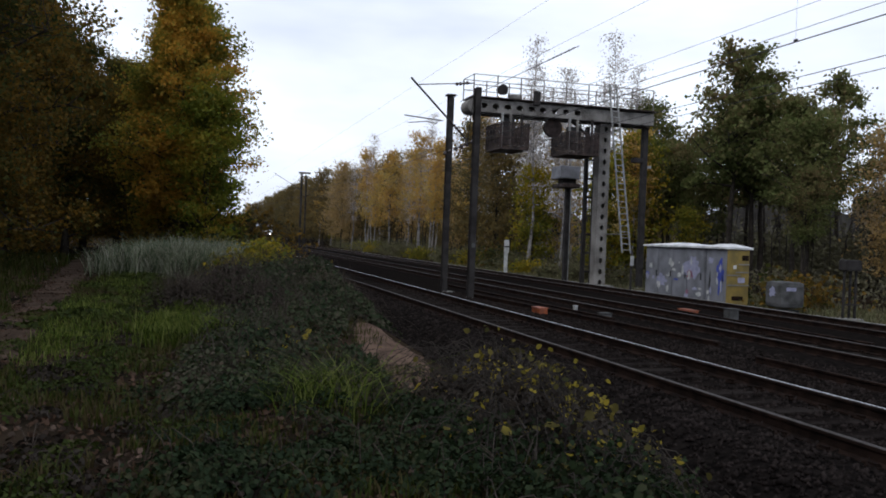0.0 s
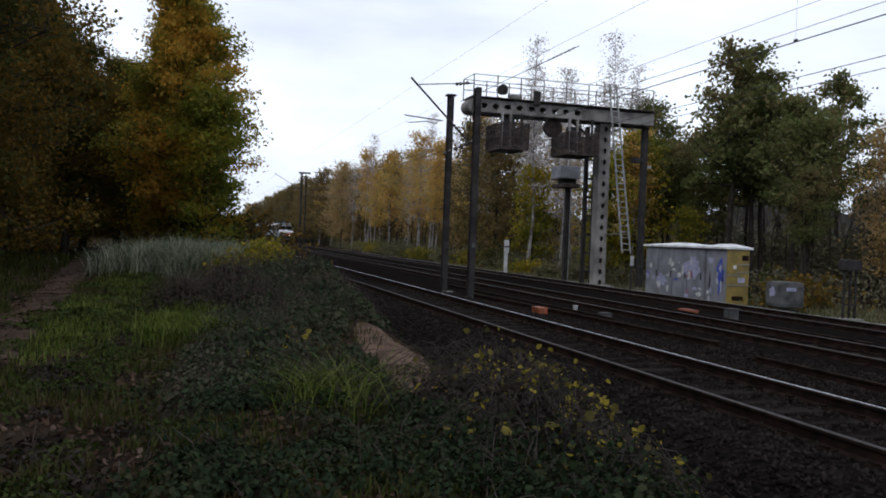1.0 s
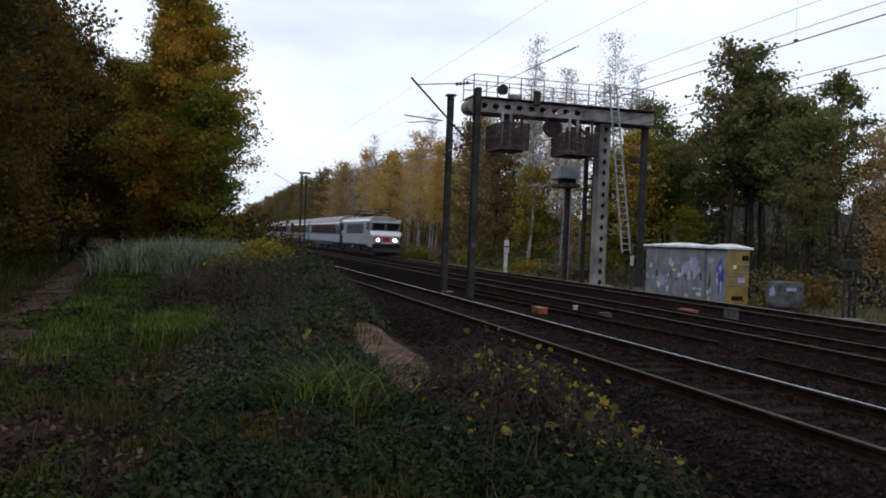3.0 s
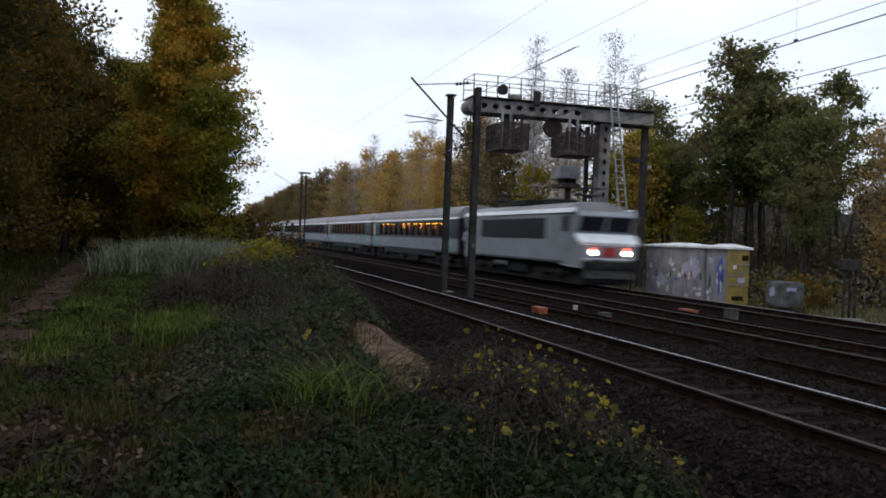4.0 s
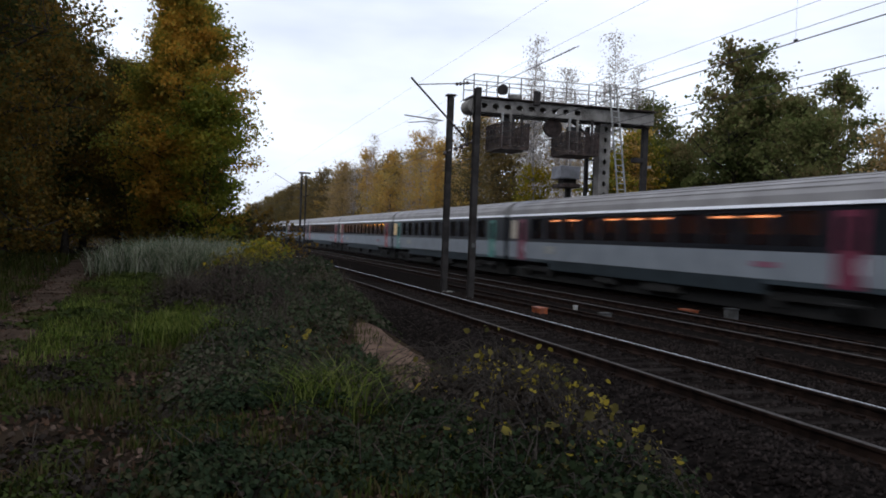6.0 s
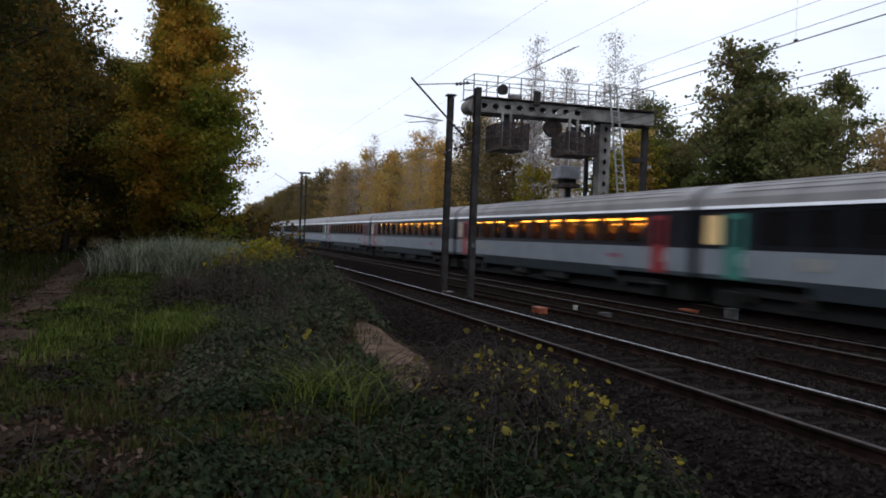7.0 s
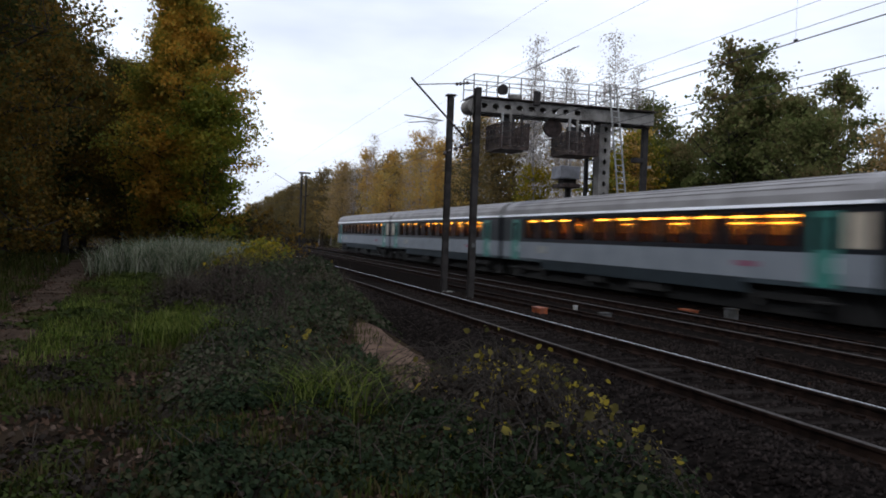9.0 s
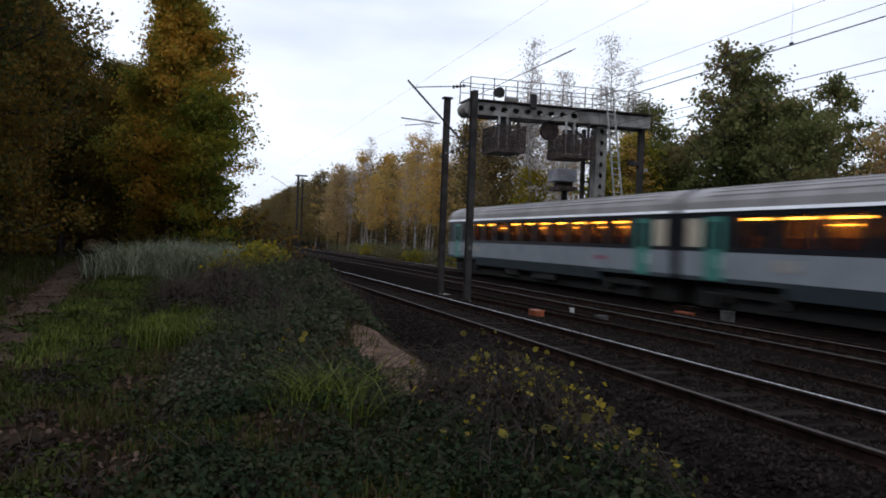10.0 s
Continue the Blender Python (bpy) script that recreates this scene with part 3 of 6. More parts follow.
def signal_gantry():
    g = thing("signal_gantry", "weathered grey steel signal gantry spanning the far tracks", "gantry")
    y, z0, z1 = 39.0, 7.72, 8.34
    perforated("beam_plate", "x", 12.75, 18.2, z0, z1, y - 0.5, 0.05, 9, 0.17, M_GANTRY, g, "plate beam with oval lightening holes")
    perforated("beam_plate", "x", 12.75, 18.2, z0, z1, y + 0.5, 0.05, 9, 0.17, M_GANTRY, g, "plate beam with oval lightening holes")
    part("beam_solid", boxes((18.2, 22.1, y - 0.525, y - 0.475, z0, z1 - 0.04), (18.2, 22.1, y + 0.475, y + 0.525, z0, z1 - 0.04), (22.05, 22.11, y - 0.47, y + 0.47, z0, z1 - 0.04)), M_GANTRY, g, "solid pale end of the beam")
    part("beam_flange", boxes((12.7, 22.15, y - 0.6, y - 0.4, z1, z1 + 0.04), (12.7, 22.15, y + 0.4, y + 0.6, z1, z1 + 0.04), (12.7, 22.1, y - 0.6, y - 0.4, z0 - 0.04, z0 - 0.003), (12.7, 22.1, y + 0.4, y + 0.6, z0 - 0.04, z0 - 0.003)), M_MAST, g)
    for x in (18.2, 19.3, 20.4, 21.4):
        part("stiffener", boxes((x - 0.03, x + 0.03, y - 0.56, y - 0.528, z0, z1 - 0.04)), M_GANTRY, g)
    part("end_drum", tubes(((12.6, y - 0.55, 8.0), (12.6, y + 0.55, 8.0), 0.36), sides=20), M_GANTRY, g, "rounded end of the beam")
    for i in range(14):
        x = 12.95 + 0.66 * i
        part("cross_tie", boxes((x - 0.03, x + 0.03, y - 0.47, y + 0.47, z1 - 0.12, z1 - 0.05)), M_GANTRY, g)
    part("walkway", boxes((12.4, 22.1, y - 0.75, y + 0.85, z1 + 0.045, z1 + 0.09)), M_CAGE, g, "dark grating walkway")
    # railing posts and rails on both sides of the walkway
    first = None
    for yy in (y - 0.75, y + 0.85):
        for i in range(9):
            x = 12.45 + 1.18 * i
            if first is None:
                first = part("railing_post", tubes(((0, 0, 0), (0, 0, 1.0), 0.028), sides=6), M_GANTRY, g)
                first.matrix_basis = pose(x, yy, z1 + 0.09)
            else:
                share(first, "railing_post", pose(x, yy, z1 + 0.09), g)
        for h in (0.5, 1.0):
            part("railing_bar", tubes(((12.45, yy, z1 + 0.09 + h), (21.95, yy, z1 + 0.09 + h), 0.02), sides=6), M_GANTRY, g)
    part("end_bar", tubes(((12.45, y - 0.75, z1 + 1.09), (12.45, y + 0.85, z1 + 1.09), 0.02), sides=6), M_GANTRY, g)
    for yy in (y - 0.25, y + 0.25):
        perforated("column_plate", "z", 19.32, 19.82, -0.5, 7.68, yy, 0.05, 15, 0.13, M_GANTRY, g, "pale column with round lightening holes")
    part("column_side", boxes((19.28, 19.317, y - 0.28, y + 0.28, -0.5, 7.68), (19.823, 19.86, y - 0.28, y + 0.28, -0.5, 7.68)), M_GANTRY, g)
    for x in (19.25, 19.75):
        part("back_column", boxes((x - 0.09, x + 0.09, y + 1.0, y + 1.2, -0.5, 7.65), bevel=0.01), M_MAST, g, "dark rear column")
    for i in range(8):
        z = 0.2 + 0.95 * i
        part("lattice_bar", boxes((19.345, 19.655, y + 1.06, y + 1.1, z, z + 0.1)), M_MAST, g)
    part("knee_brace", tubes(((17.6, y - 0.4, 7.68), (19.1, y - 0.4, 6.6), 0.07)), M_MAST, g)
    part("stay_rod", tubes(((18.4, y - 0.56, 7.6), (19.1, y - 0.56, 6.9), 0.025)), M_LADDER, g)
    part("end_post", boxes((21.78, 22.05, y - 0.14, y + 0.14, -0.6, 7.68), bevel=0.01), M_MAST, g, "dark end post")
    part("post_lamp", boxes((21.2, 21.775, y - 0.2, y + 0.1, 5.85, 6.1), bevel=0.05), M_MAST, g)
    part("post_plate", boxes((22.055, 22.3, y - 0.1, y + 0.1, 5.6, 5.75), bevel=0.02), M_LADDER, g)
    lad = part("ladder", tubes(((19.25, y - 1.1, 9.5), (20.15, y - 1.4, 1.3), 0.045), ((19.62, y - 1.1, 9.5), (20.6, y - 1.4, 1.3), 0.045)), M_LADDER, g, "pale steel access ladder")
    for i in range(28):
        t = (i + 0.5) / 28
        part("rung", tubes(((19.25 + 0.9 * t, y - 1.1 - 0.3 * t, 9.5 - 8.2 * t), (19.62 + 0.98 * t, y - 1.1 - 0.3 * t, 9.5 - 8.2 * t), 0.022), sides=6), M_LADDER, lad)
    for p, q in (((19.25, y - 1.1, 9.45), (19.62, y - 1.1, 9.45)), ((19.4, y - 1.12, 8.4), (19.4, y - 0.5, 8.4)), ((20.05, y - 1.36, 2.2), (19.7, y - 0.5, 2.2)), ((20.5, y - 1.36, 2.2), (19.8, y - 0.5, 2.2))):
        part("ladder_stay", tubes((p, q, 0.022)), M_GANTRY, lad)
    part("column_foot", boxes((18.9, 20.1, y - 0.8, y + 1.4, -0.75, -0.35), bevel=0.04), M_CONC, g, "concrete foot")
    part("end_post_foot", boxes((21.55, 22.25, y - 0.4, y + 0.4, -0.8, -0.45), bevel=0.04), M_CONC, g, "concrete foot")
    cage(g, 13.8, 15.2, 38.0, 40.1, 6.0, 7.25, 7.7)
    cage(g, 17.25, 18.85, 38.0, 40.0, 5.95, 7.05, 7.7)
    part("signal_disc", tubes(((16.85, y - 0.1, 7.3), (16.85, y + 0.15, 7.3), 0.46), sides=22), M_CAGE, g, "round signal board seen from behind")
    part("disc_bracket", boxes((16.9, 17.3, y + 0.16, y + 0.22, 7.2, 7.4), (16.82, 16.88, y + 0.16, y + 0.22, 7.0, 7.68)), M_CAGE, g)
    part("beam_lamp", tubes(((13.85, y - 0.9, 8.78), (13.85, y - 0.45, 8.82), 0.26, 0.18), sides=16), M_MAST, g, "round dark lamp housing on the walkway")
    part("beam_box", boxes((14.2, 14.9, y - 0.73, y - 0.6, 8.44, 8.62), bevel=0.03), M_GANTRY, g, "pale tray on the walkway")
    part("beam_box", boxes((15.5, 15.85, y - 0.74, y - 0.6, 8.2, 8.9), bevel=0.05), M_MAST, g, "small relay box on the beam")


def box_signal():
    s = thing("signal_post", "dark post carrying a grey signal box", "signal")
    x, y = 20.2, 44.4
    part("post", boxes((x - 0.09, x + 0.16, y - 0.12, y + 0.12, -0.7, 4.75), bevel=0.01), M_MAST, s)
    part("second_post", boxes((x + 0.45, x + 0.55, y + 0.6, y + 0.7, -0.7, 4.75)), M_LADDER, s, "thin pale post")
    part("signal_box", boxes((x - 0.75, x + 0.4, y - 0.75, y + 0.6, 5.25, 5.95), bevel=0.05), M_GREY, s, "grey sheet-metal box")
    part("box_neck", boxes((x - 0.4, x + 0.35, y - 0.4, y + 0.4, 5.0, 5.247)), M_MAST, s)
    part("tray", boxes((x - 0.6, x + 0.5, y - 0.7, y + 0.75, 4.76, 4.99), bevel=0.05), M_CAGE, s, "rusty tray below the box")


def white_marker():
    s = thing("marker_post", "white speckled lineside marker post in the verge", "post")
    x, y = 19.5, 51.9
    part("post", boxes((x - 0.11, x + 0.11, y - 0.06, y + 0.06, -0.65, 1.35), bevel=0.01), M_WHITE, s)
    part("plate", boxes((x - 0.17, x + 0.17, y - 0.09, y - 0.065, 0.9, 1.72), bevel=0.008), M_WHITE, s)
    part("bar", boxes((x - 0.17, x + 0.17, y - 0.1, y - 0.092, 1.25, 1.33)), M_BLACK, s, "dark bar of unreadable writing")
    part("foot", boxes((x - 0.3, x + 0.3, y - 0.2, y + 0.2, -0.8, -0.5), bevel=0.02), M_CONC, s)


mast_with_arm()
gantry_mast()
far_mast(8.9, 74.0, 6.75)
signal_gantry()
box_signal()
white_marker()


def wire(name, label, x, z, y0=-25.0, y1=300.0, r=0.012, sag=0.0, x1=None):
    bm = bmesh.new()
    n = 24 if sag else 1
    pts = []
    for i in range(n + 1):
        t = i / n
        y = y0 + (y1 - y0) * t
        pts.append((x if x1 is None else x + (x1 - x) * t, y, z - sag * math.sin(math.pi * ((y - 30) / 45 % 1.0))))
    for a, b in zip(pts, pts[1:]):
        tube(bm, a, b, r, sides=6, caps=False)
    tagged(part(name, bm, M_WIRE), label, "wire")


wire("contact_wire", "thin dark contact wire over the middle track", T2, 5.32, r=0.008)
wire("contact_wire", "thin dark contact wire over the near track", 7.4, 5.9, 12.0, r=0.003)
wire("contact_wire", "thin dark contact wire over the far track", T3, 6.52, r=0.01)
wire("messenger_wire", "dark twin messenger wire over the middle track", T2, 6.08, r=0.013)
wire("messenger_wire", "dark twin messenger wire over the middle track", T2, 6.32, r=0.007)
wire("messenger_wire", "dark messenger wire over the far track", T3, 8.93, r=0.008)
wire("messenger_wire", "thin messenger wire over the near track", 7.62, 7.2, 12.0, r=0.003)
wire("feeder_wire", "dark feeder wire leading from the gantry", T2, 8.19, 26.0, 39.0, r=0.014)


def wire_clamp(x, y, z):
    d = thing("dropper", "short wire dropper with clamp", "wire", group="droppers")
    part("clamp", boxes((x - 0.02, x + 0.02, y - 0.05, y + 0.05, z - 0.03, z + 0.03), bevel=0.006), M_BLACK, d)
    part("rod", tubes(((x, y, z), (x, y, z + 0.85), 0.003), sides=5), M_WIRE, d)


wire_clamp(T2, 15.3, 6.11)
ins = thing("line_insulator", "dark strain insulator in a feeder wire", "insulator")
insulator((T2, 26.3, 8.19), (T2, 28.6, 8.19), 7, ins, 0.035)


# ---- lineside things ----
def cabinet(y0, y1, x0, label):
    c = thing("relay_cabinet", label, "cabinet", group="lineside cabinets")
    zb, zt, x1 = -0.62, 1.68, x0 + 1.0
    part("body", boxes((x0, x1, y0, y1, zb, zt), bevel=0.02), M_GREY, c)
    # low pyramid roof with an overhang
    v = [(x0 - 0.12, y0 - 0.1, zt), (x1 + 0.12, y0 - 0.1, zt), (x1 + 0.12, y1 + 0.1, zt), (x0 - 0.12, y1 + 0.1, zt)]
    w = [(a, b, zt + 0.07) for a, b, _ in v]
    my, mx = (y0 + y1) / 2, (x0 + x1) / 2
    k = min(0.5, (y1 - y0) / 3)
    rid = [(mx, my - k, zt + 0.2), (mx, my + k, zt + 0.2)]
    f = [(0, 3, 2, 1), (0, 1, 5, 4), (1, 2, 6, 5), (2, 3, 7, 6), (3, 0, 4, 7), (4, 5, 8), (5, 6, 9, 8), (6, 7, 9), (7, 4, 8, 9)]
    add_mesh("roof", v + w + rid, f, M_ROOFW, c, "white low-pitched roof slab")
    n = max(1, round((y1 - y0) / 1.1))
    for i in range(n):
        a, b = y0 + (y1 - y0) * i / n + 0.06, y0 + (y1 - y0) * (i + 1) / n - 0.06
        d = part("door", boxes((x0 - 0.03, x0 - 0.003, a, b, zb + 0.25, zt - 0.08), bevel=0.008), M_GREY, c)
        part("handle", boxes((x0 - 0.06, x0 - 0.031, a + 0.08, a + 0.12, 0.4, 0.65)), M_BLACK, d)
    part("plinth", boxes((x0 - 0.08, x1 + 0.08, y0 - 0.08, y1 + 0.08, -0.9, zb - 0.003)), M_CONC, c, "concrete plinth")
    return c


def spray(parent, x, cy, cz, w, h, material, seed, label):
    """A ragged blob of spray paint standing 4 mm proud of a face that looks along -x."""
    rng = random.Random(seed)
    n = 22
    v = [(x, cy, cz)]
    for i in range(n):
        a = 2 * math.pi * i / n
        r = rng.uniform(0.55, 1.1)
        v.append((x, cy + math.cos(a) * w / 2 * r, cz + math.sin(a) * h / 2 * r))
    add_mesh("graffiti", v, [(0, 1 + i, 1 + (i + 1) % n) for i in range(n)], material, parent, label)


long_cab = cabinet(29.75, 34.3, 19.6, "grey lineside cabinet covered in pale graffiti")
end_cab = cabinet(28.3, 29.6, 19.6, "grey lineside cabinet with yellow slatted end")
bm = boxes((19.62, 20.58, 28.255, 28.295, -0.6, 1.64))
part("end_board", bm, M_YELLOW, end_cab, "yellow end board")
for z, xa, xb in ((0.28, 19.62, 20.58), (0.66, 19.62, 20.2), (0.78, 20.0, 20.58), (1.08, 20.1, 20.58)):
    part("batten", boxes((xa, xb, 28.225, 28.252, z, z + 0.045)), M_CONC, end_cab, "thin pale batten")
for i, (x, z, w, h, m_p) in enumerate(((19.95, 1.0, 0.14, 0.14, M_WHITE), (20.25, 0.5, 0.3, 0.2, M_LILAC), (20.1, -0.2, 0.5, 0.16, M_RUST), (20.4, 1.35, 0.3, 0.2, M_RUST))):
    part("stain", boxes((x - w / 2, x + w / 2, 28.248, 28.252, z - h / 2, z + h / 2), bevel=0.0015), m_p, end_cab, "faded paint stain")
xf = 19.6 - 0.036
spray(end_cab, xf, 28.62, 0.65, 0.55, 1.5, M_BLUE, 1, "blue spray paint")
spray(end_cab, xf - 0.004, 28.55, 0.25, 0.12, 0.5, M_WHITE, 2, "white spray paint")
spray(end_cab, xf - 0.004, 28.6, 0.95, 0.16, 0.4, M_LILAC, 3, "pale spray paint")
spray(end_cab, xf, 29.3, 0.35, 0.16, 0.95, M_BLACK, 4, "black spray paint")
spray(end_cab, xf, 29.25, 1.2, 0.4, 0.3, M_LILAC, 5, "lilac spray paint")
spray(end_cab, xf - 0.004, 29.33, -0.35, 0.12, 0.4, M_WHITE, 15, "white spray paint")
spray(long_cab, xf, 30.6, 0.85, 1.3, 1.1, M_LILAC, 6, "lilac spray paint")
spray(long_cab, xf - 0.004, 30.7, 0.6, 0.6, 0.45, M_PINK, 7, "pink spray paint")
spray(long_cab, xf - 0.008, 30.75, 0.55, 0.25, 0.5, M_WHITE, 8, "white spray paint")
spray(long_cab, xf - 0.004, 31.25, 0.75, 0.18, 0.6, M_WHITE, 9, "white spray paint")
spray(long_cab, xf, 32.9, 0.25, 0.9, 0.6, M_LILAC, 10, "lilac spray paint")
spray(long_cab, xf - 0.004, 33.1, 0.05, 0.4, 0.35, M_WHITE, 11, "white spray paint")
spray(long_cab, xf - 0.004, 32.4, -0.1, 0.25, 0.35, M_WHITE, 12, "white spray paint")
spray(long_cab, xf - 0.004, 33.8, 0.85, 0.3, 0.3, M_WHITE, 13, "white spray paint")
spray(long_cab, xf - 0.004, 29.95, 0.05, 0.35, 0.08, M_WHITE, 14, "white spray paint")

rng_s = random.Random(12)
for i in range(16):
    spray(long_cab, xf - 0.005 - 0.0008 * i, rng_s.uniform(29.95, 34.1), rng_s.uniform(-0.25, 1.25), rng_s.uniform(0.12, 0.5), rng_s.uniform(0.08, 0.4),
          rng_s.choice((M_WHITE, M_LILAC, M_LILAC, M_PINK, M_BLUE, M_WHITE)), 40 + i, "pale spray paint")
for i in range(5):
    spray(end_cab, xf - 0.006 - 0.0008 * i, rng_s.uniform(28.45, 29.45), rng_s.uniform(-0.3, 1.25), rng_s.uniform(0.08, 0.25), rng_s.uniform(0.08, 0.35), rng_s.choice((M_WHITE, M_LILAC, M_BLUE)), 70 + i, "pale spray paint")


def small_post(x, y):
    p = thing("lineside_post", "thin dark post with a white plate beside the cabinets", "post")
    part("post", tubes(((x, y, -0.8), (x, y, 0.9), 0.05), sides=8), M_MAST, p)
    part("plate", boxes((x - 0.09, x + 0.09, y - 0.07, y - 0.055, 0.75, 1.2), bevel=0.006), M_WHITE, p)


small_post(19.3, 35.1)


def concrete_stub(x, y):
    s = thing("concrete_trough", "grey graffitied concrete block beside the far track", "concrete block")
    part("body", boxes((x - 0.5, x + 0.5, y - 0.45, y + 0.45, -0.3, 0.62), bevel=0.16), M_STUB, s)
    part("foot", boxes((x - 0.4, x + 0.4, y - 0.3, y + 0.3, -0.7, -0.352), bevel=0.03), M_BLACK, s)
    spray(s, x - 0.506, y, 0.25, 0.4, 0.4, M_LILAC, 21, "pale blue spray paint")
    part("rim", boxes((x - 0.3, x + 0.1, y - 0.47, y - 0.452, 0.3, 0.42), bevel=0.008), M_LILAC, s)


concrete_stub(20.0, 25.4)


def relay_on_legs(x, y):
    s = thing("relay_box", "dark relay box on two thin steel legs", "relay box")
    part("box", boxes((x - 0.3, x + 0.3, y - 0.2, y + 0.2, 1.12, 1.48), bevel=0.05), M_MAST, s)
    for k, dx in enumerate((-0.22, 0.02, 0.24)):
        part("leg", boxes((x + dx - 0.03, x + dx + 0.03, y - 0.03, y + 0.03, -0.75, 1.118)), M_MAST, s)
    part("brace", boxes((x - 0.25, x + 0.27, y - 0.05, y - 0.033, 0.0, 0.05)), M_MAST, s)
    part("foot", boxes((x - 0.4, x + 0.4, y - 0.25, y + 0.25, -0.8, -0.42), bevel=0.03), M_CONC, s)


relay_on_legs(20.5, 22.9)


def block(name, label, category, x, y, w, d, z0, z1, material, rz=0.0):
    t = thing(name, label, category, pose(x, y, z0, 0, 0, rz))
    h = z1 - z0
    part("body", boxes((-w / 2, w / 2, -d / 2, d / 2, 0, h), bevel=min(w, d, h) * 0.18), material, t)
    part("lid", boxes((-w / 2 - 0.015, w / 2 + 0.015, -d / 2 - 0.015, d / 2 + 0.015, h + 0.003, h + 0.02)), material, t)


block("junction_box", "concrete junction box beside the far track", "junction box", 14.7, 20.9, 0.32, 0.3, -0.4, -0.02, M_STUB)
block("orange_cover", "flat orange plastic cover lying on ballast", "cover", 9.2, 21.7, 0.25, 0.55, -0.3, -0.13, M_ORANGE)
block("orange_cover", "flat orange plastic cover beside the far track", "cover", 14.4, 22.6, 0.25, 0.7, -0.38, -0.2, M_ORANGE)
block("white_marker_box", "small white box standing on ballast", "marker", 10.5, 22.2, 0.1, 0.1, -0.3, -0.1, M_WHITE)
block("junction_box", "small grey junction box on ballast", "junction box", 10.6, 20.6, 0.3, 0.25, -0.32, -0.16, M_STUB)


def spare_rail(label, x0, y0, x1, y1, z):
    a = math.degrees(math.atan2(-(x1 - x0), y1 - y0))
    t = thing("spare_rail", label, "rail", pose(x0, y0, z, 0, 0, a), group="spare rails")
    part("rail", extrude(rail_profile(0, 0.165), 0, math.hypot(x1 - x0, y1 - y0)), M_RUST, t)


spare_rail("rusty spare rail lying on the ballast", 9.95, 14.5, 9.15, 27.2, -0.3)
spare_rail("rusty spare rail lying on the ballast", 9.45, 5.5, 9.4, 12.6, -0.3)
spare_rail("rusty spare rail lying on the ballast", 10.3, 19.5, 10.0, 33.0, -0.33)
spare_rail("rusty spare rail lying on the ballast", 14.1, 15.0, 14.2, 24.0, -0.38)


def cable_trough():
    t = thing("cable_trough", "long dark concrete cable trough beside the far track", "cable trough", kind="structure")
    lid = part("lid", boxes((-0.2, 0.2, -0.49, 0.49, 0, 0.08), bevel=0.012), M_CONC, t)
    lid.matrix_basis = pose(19.15, 12.5, -0.42)
    rng = random.Random(4)
    for k in range(1, 110):
        share(lid, "lid", pose(19.15 + rng.uniform(-0.02, 0.02), 12.5 + k, -0.42 + rng.uniform(-0.01, 0.01), 0, 0, rng.uniform(-1, 1)), t)


cable_trough()


# ---- trees ----
def tube_path(pts, radii, sides, verts, faces):
    """Adds a tapered tube along points to verts and faces."""
    base = len(verts)
    for i, (p, r) in enumerate(zip(pts, radii)):
        d = (pts[min(i + 1, len(pts) - 1)] - pts[max(i - 1, 0)])
        d = d / (np.linalg.norm(d) + 1e-9)
        u = np.cross(d, (0.3, 0.9, 0.31))
        u /= np.linalg.norm(u)
        w = np.cross(d, u)
        for k in range(sides):
            a = 2 * math.pi * k / sides
            verts.append(p + r * (math.cos(a) * u + math.sin(a) * w))
    for i in range(len(pts) - 1):
        for k in range(sides):
            j = (k + 1) % sides
            faces.append((base + i * sides + k, base + i * sides + j, base + (i + 1) * sides + j, base + (i + 1) * sides + k))


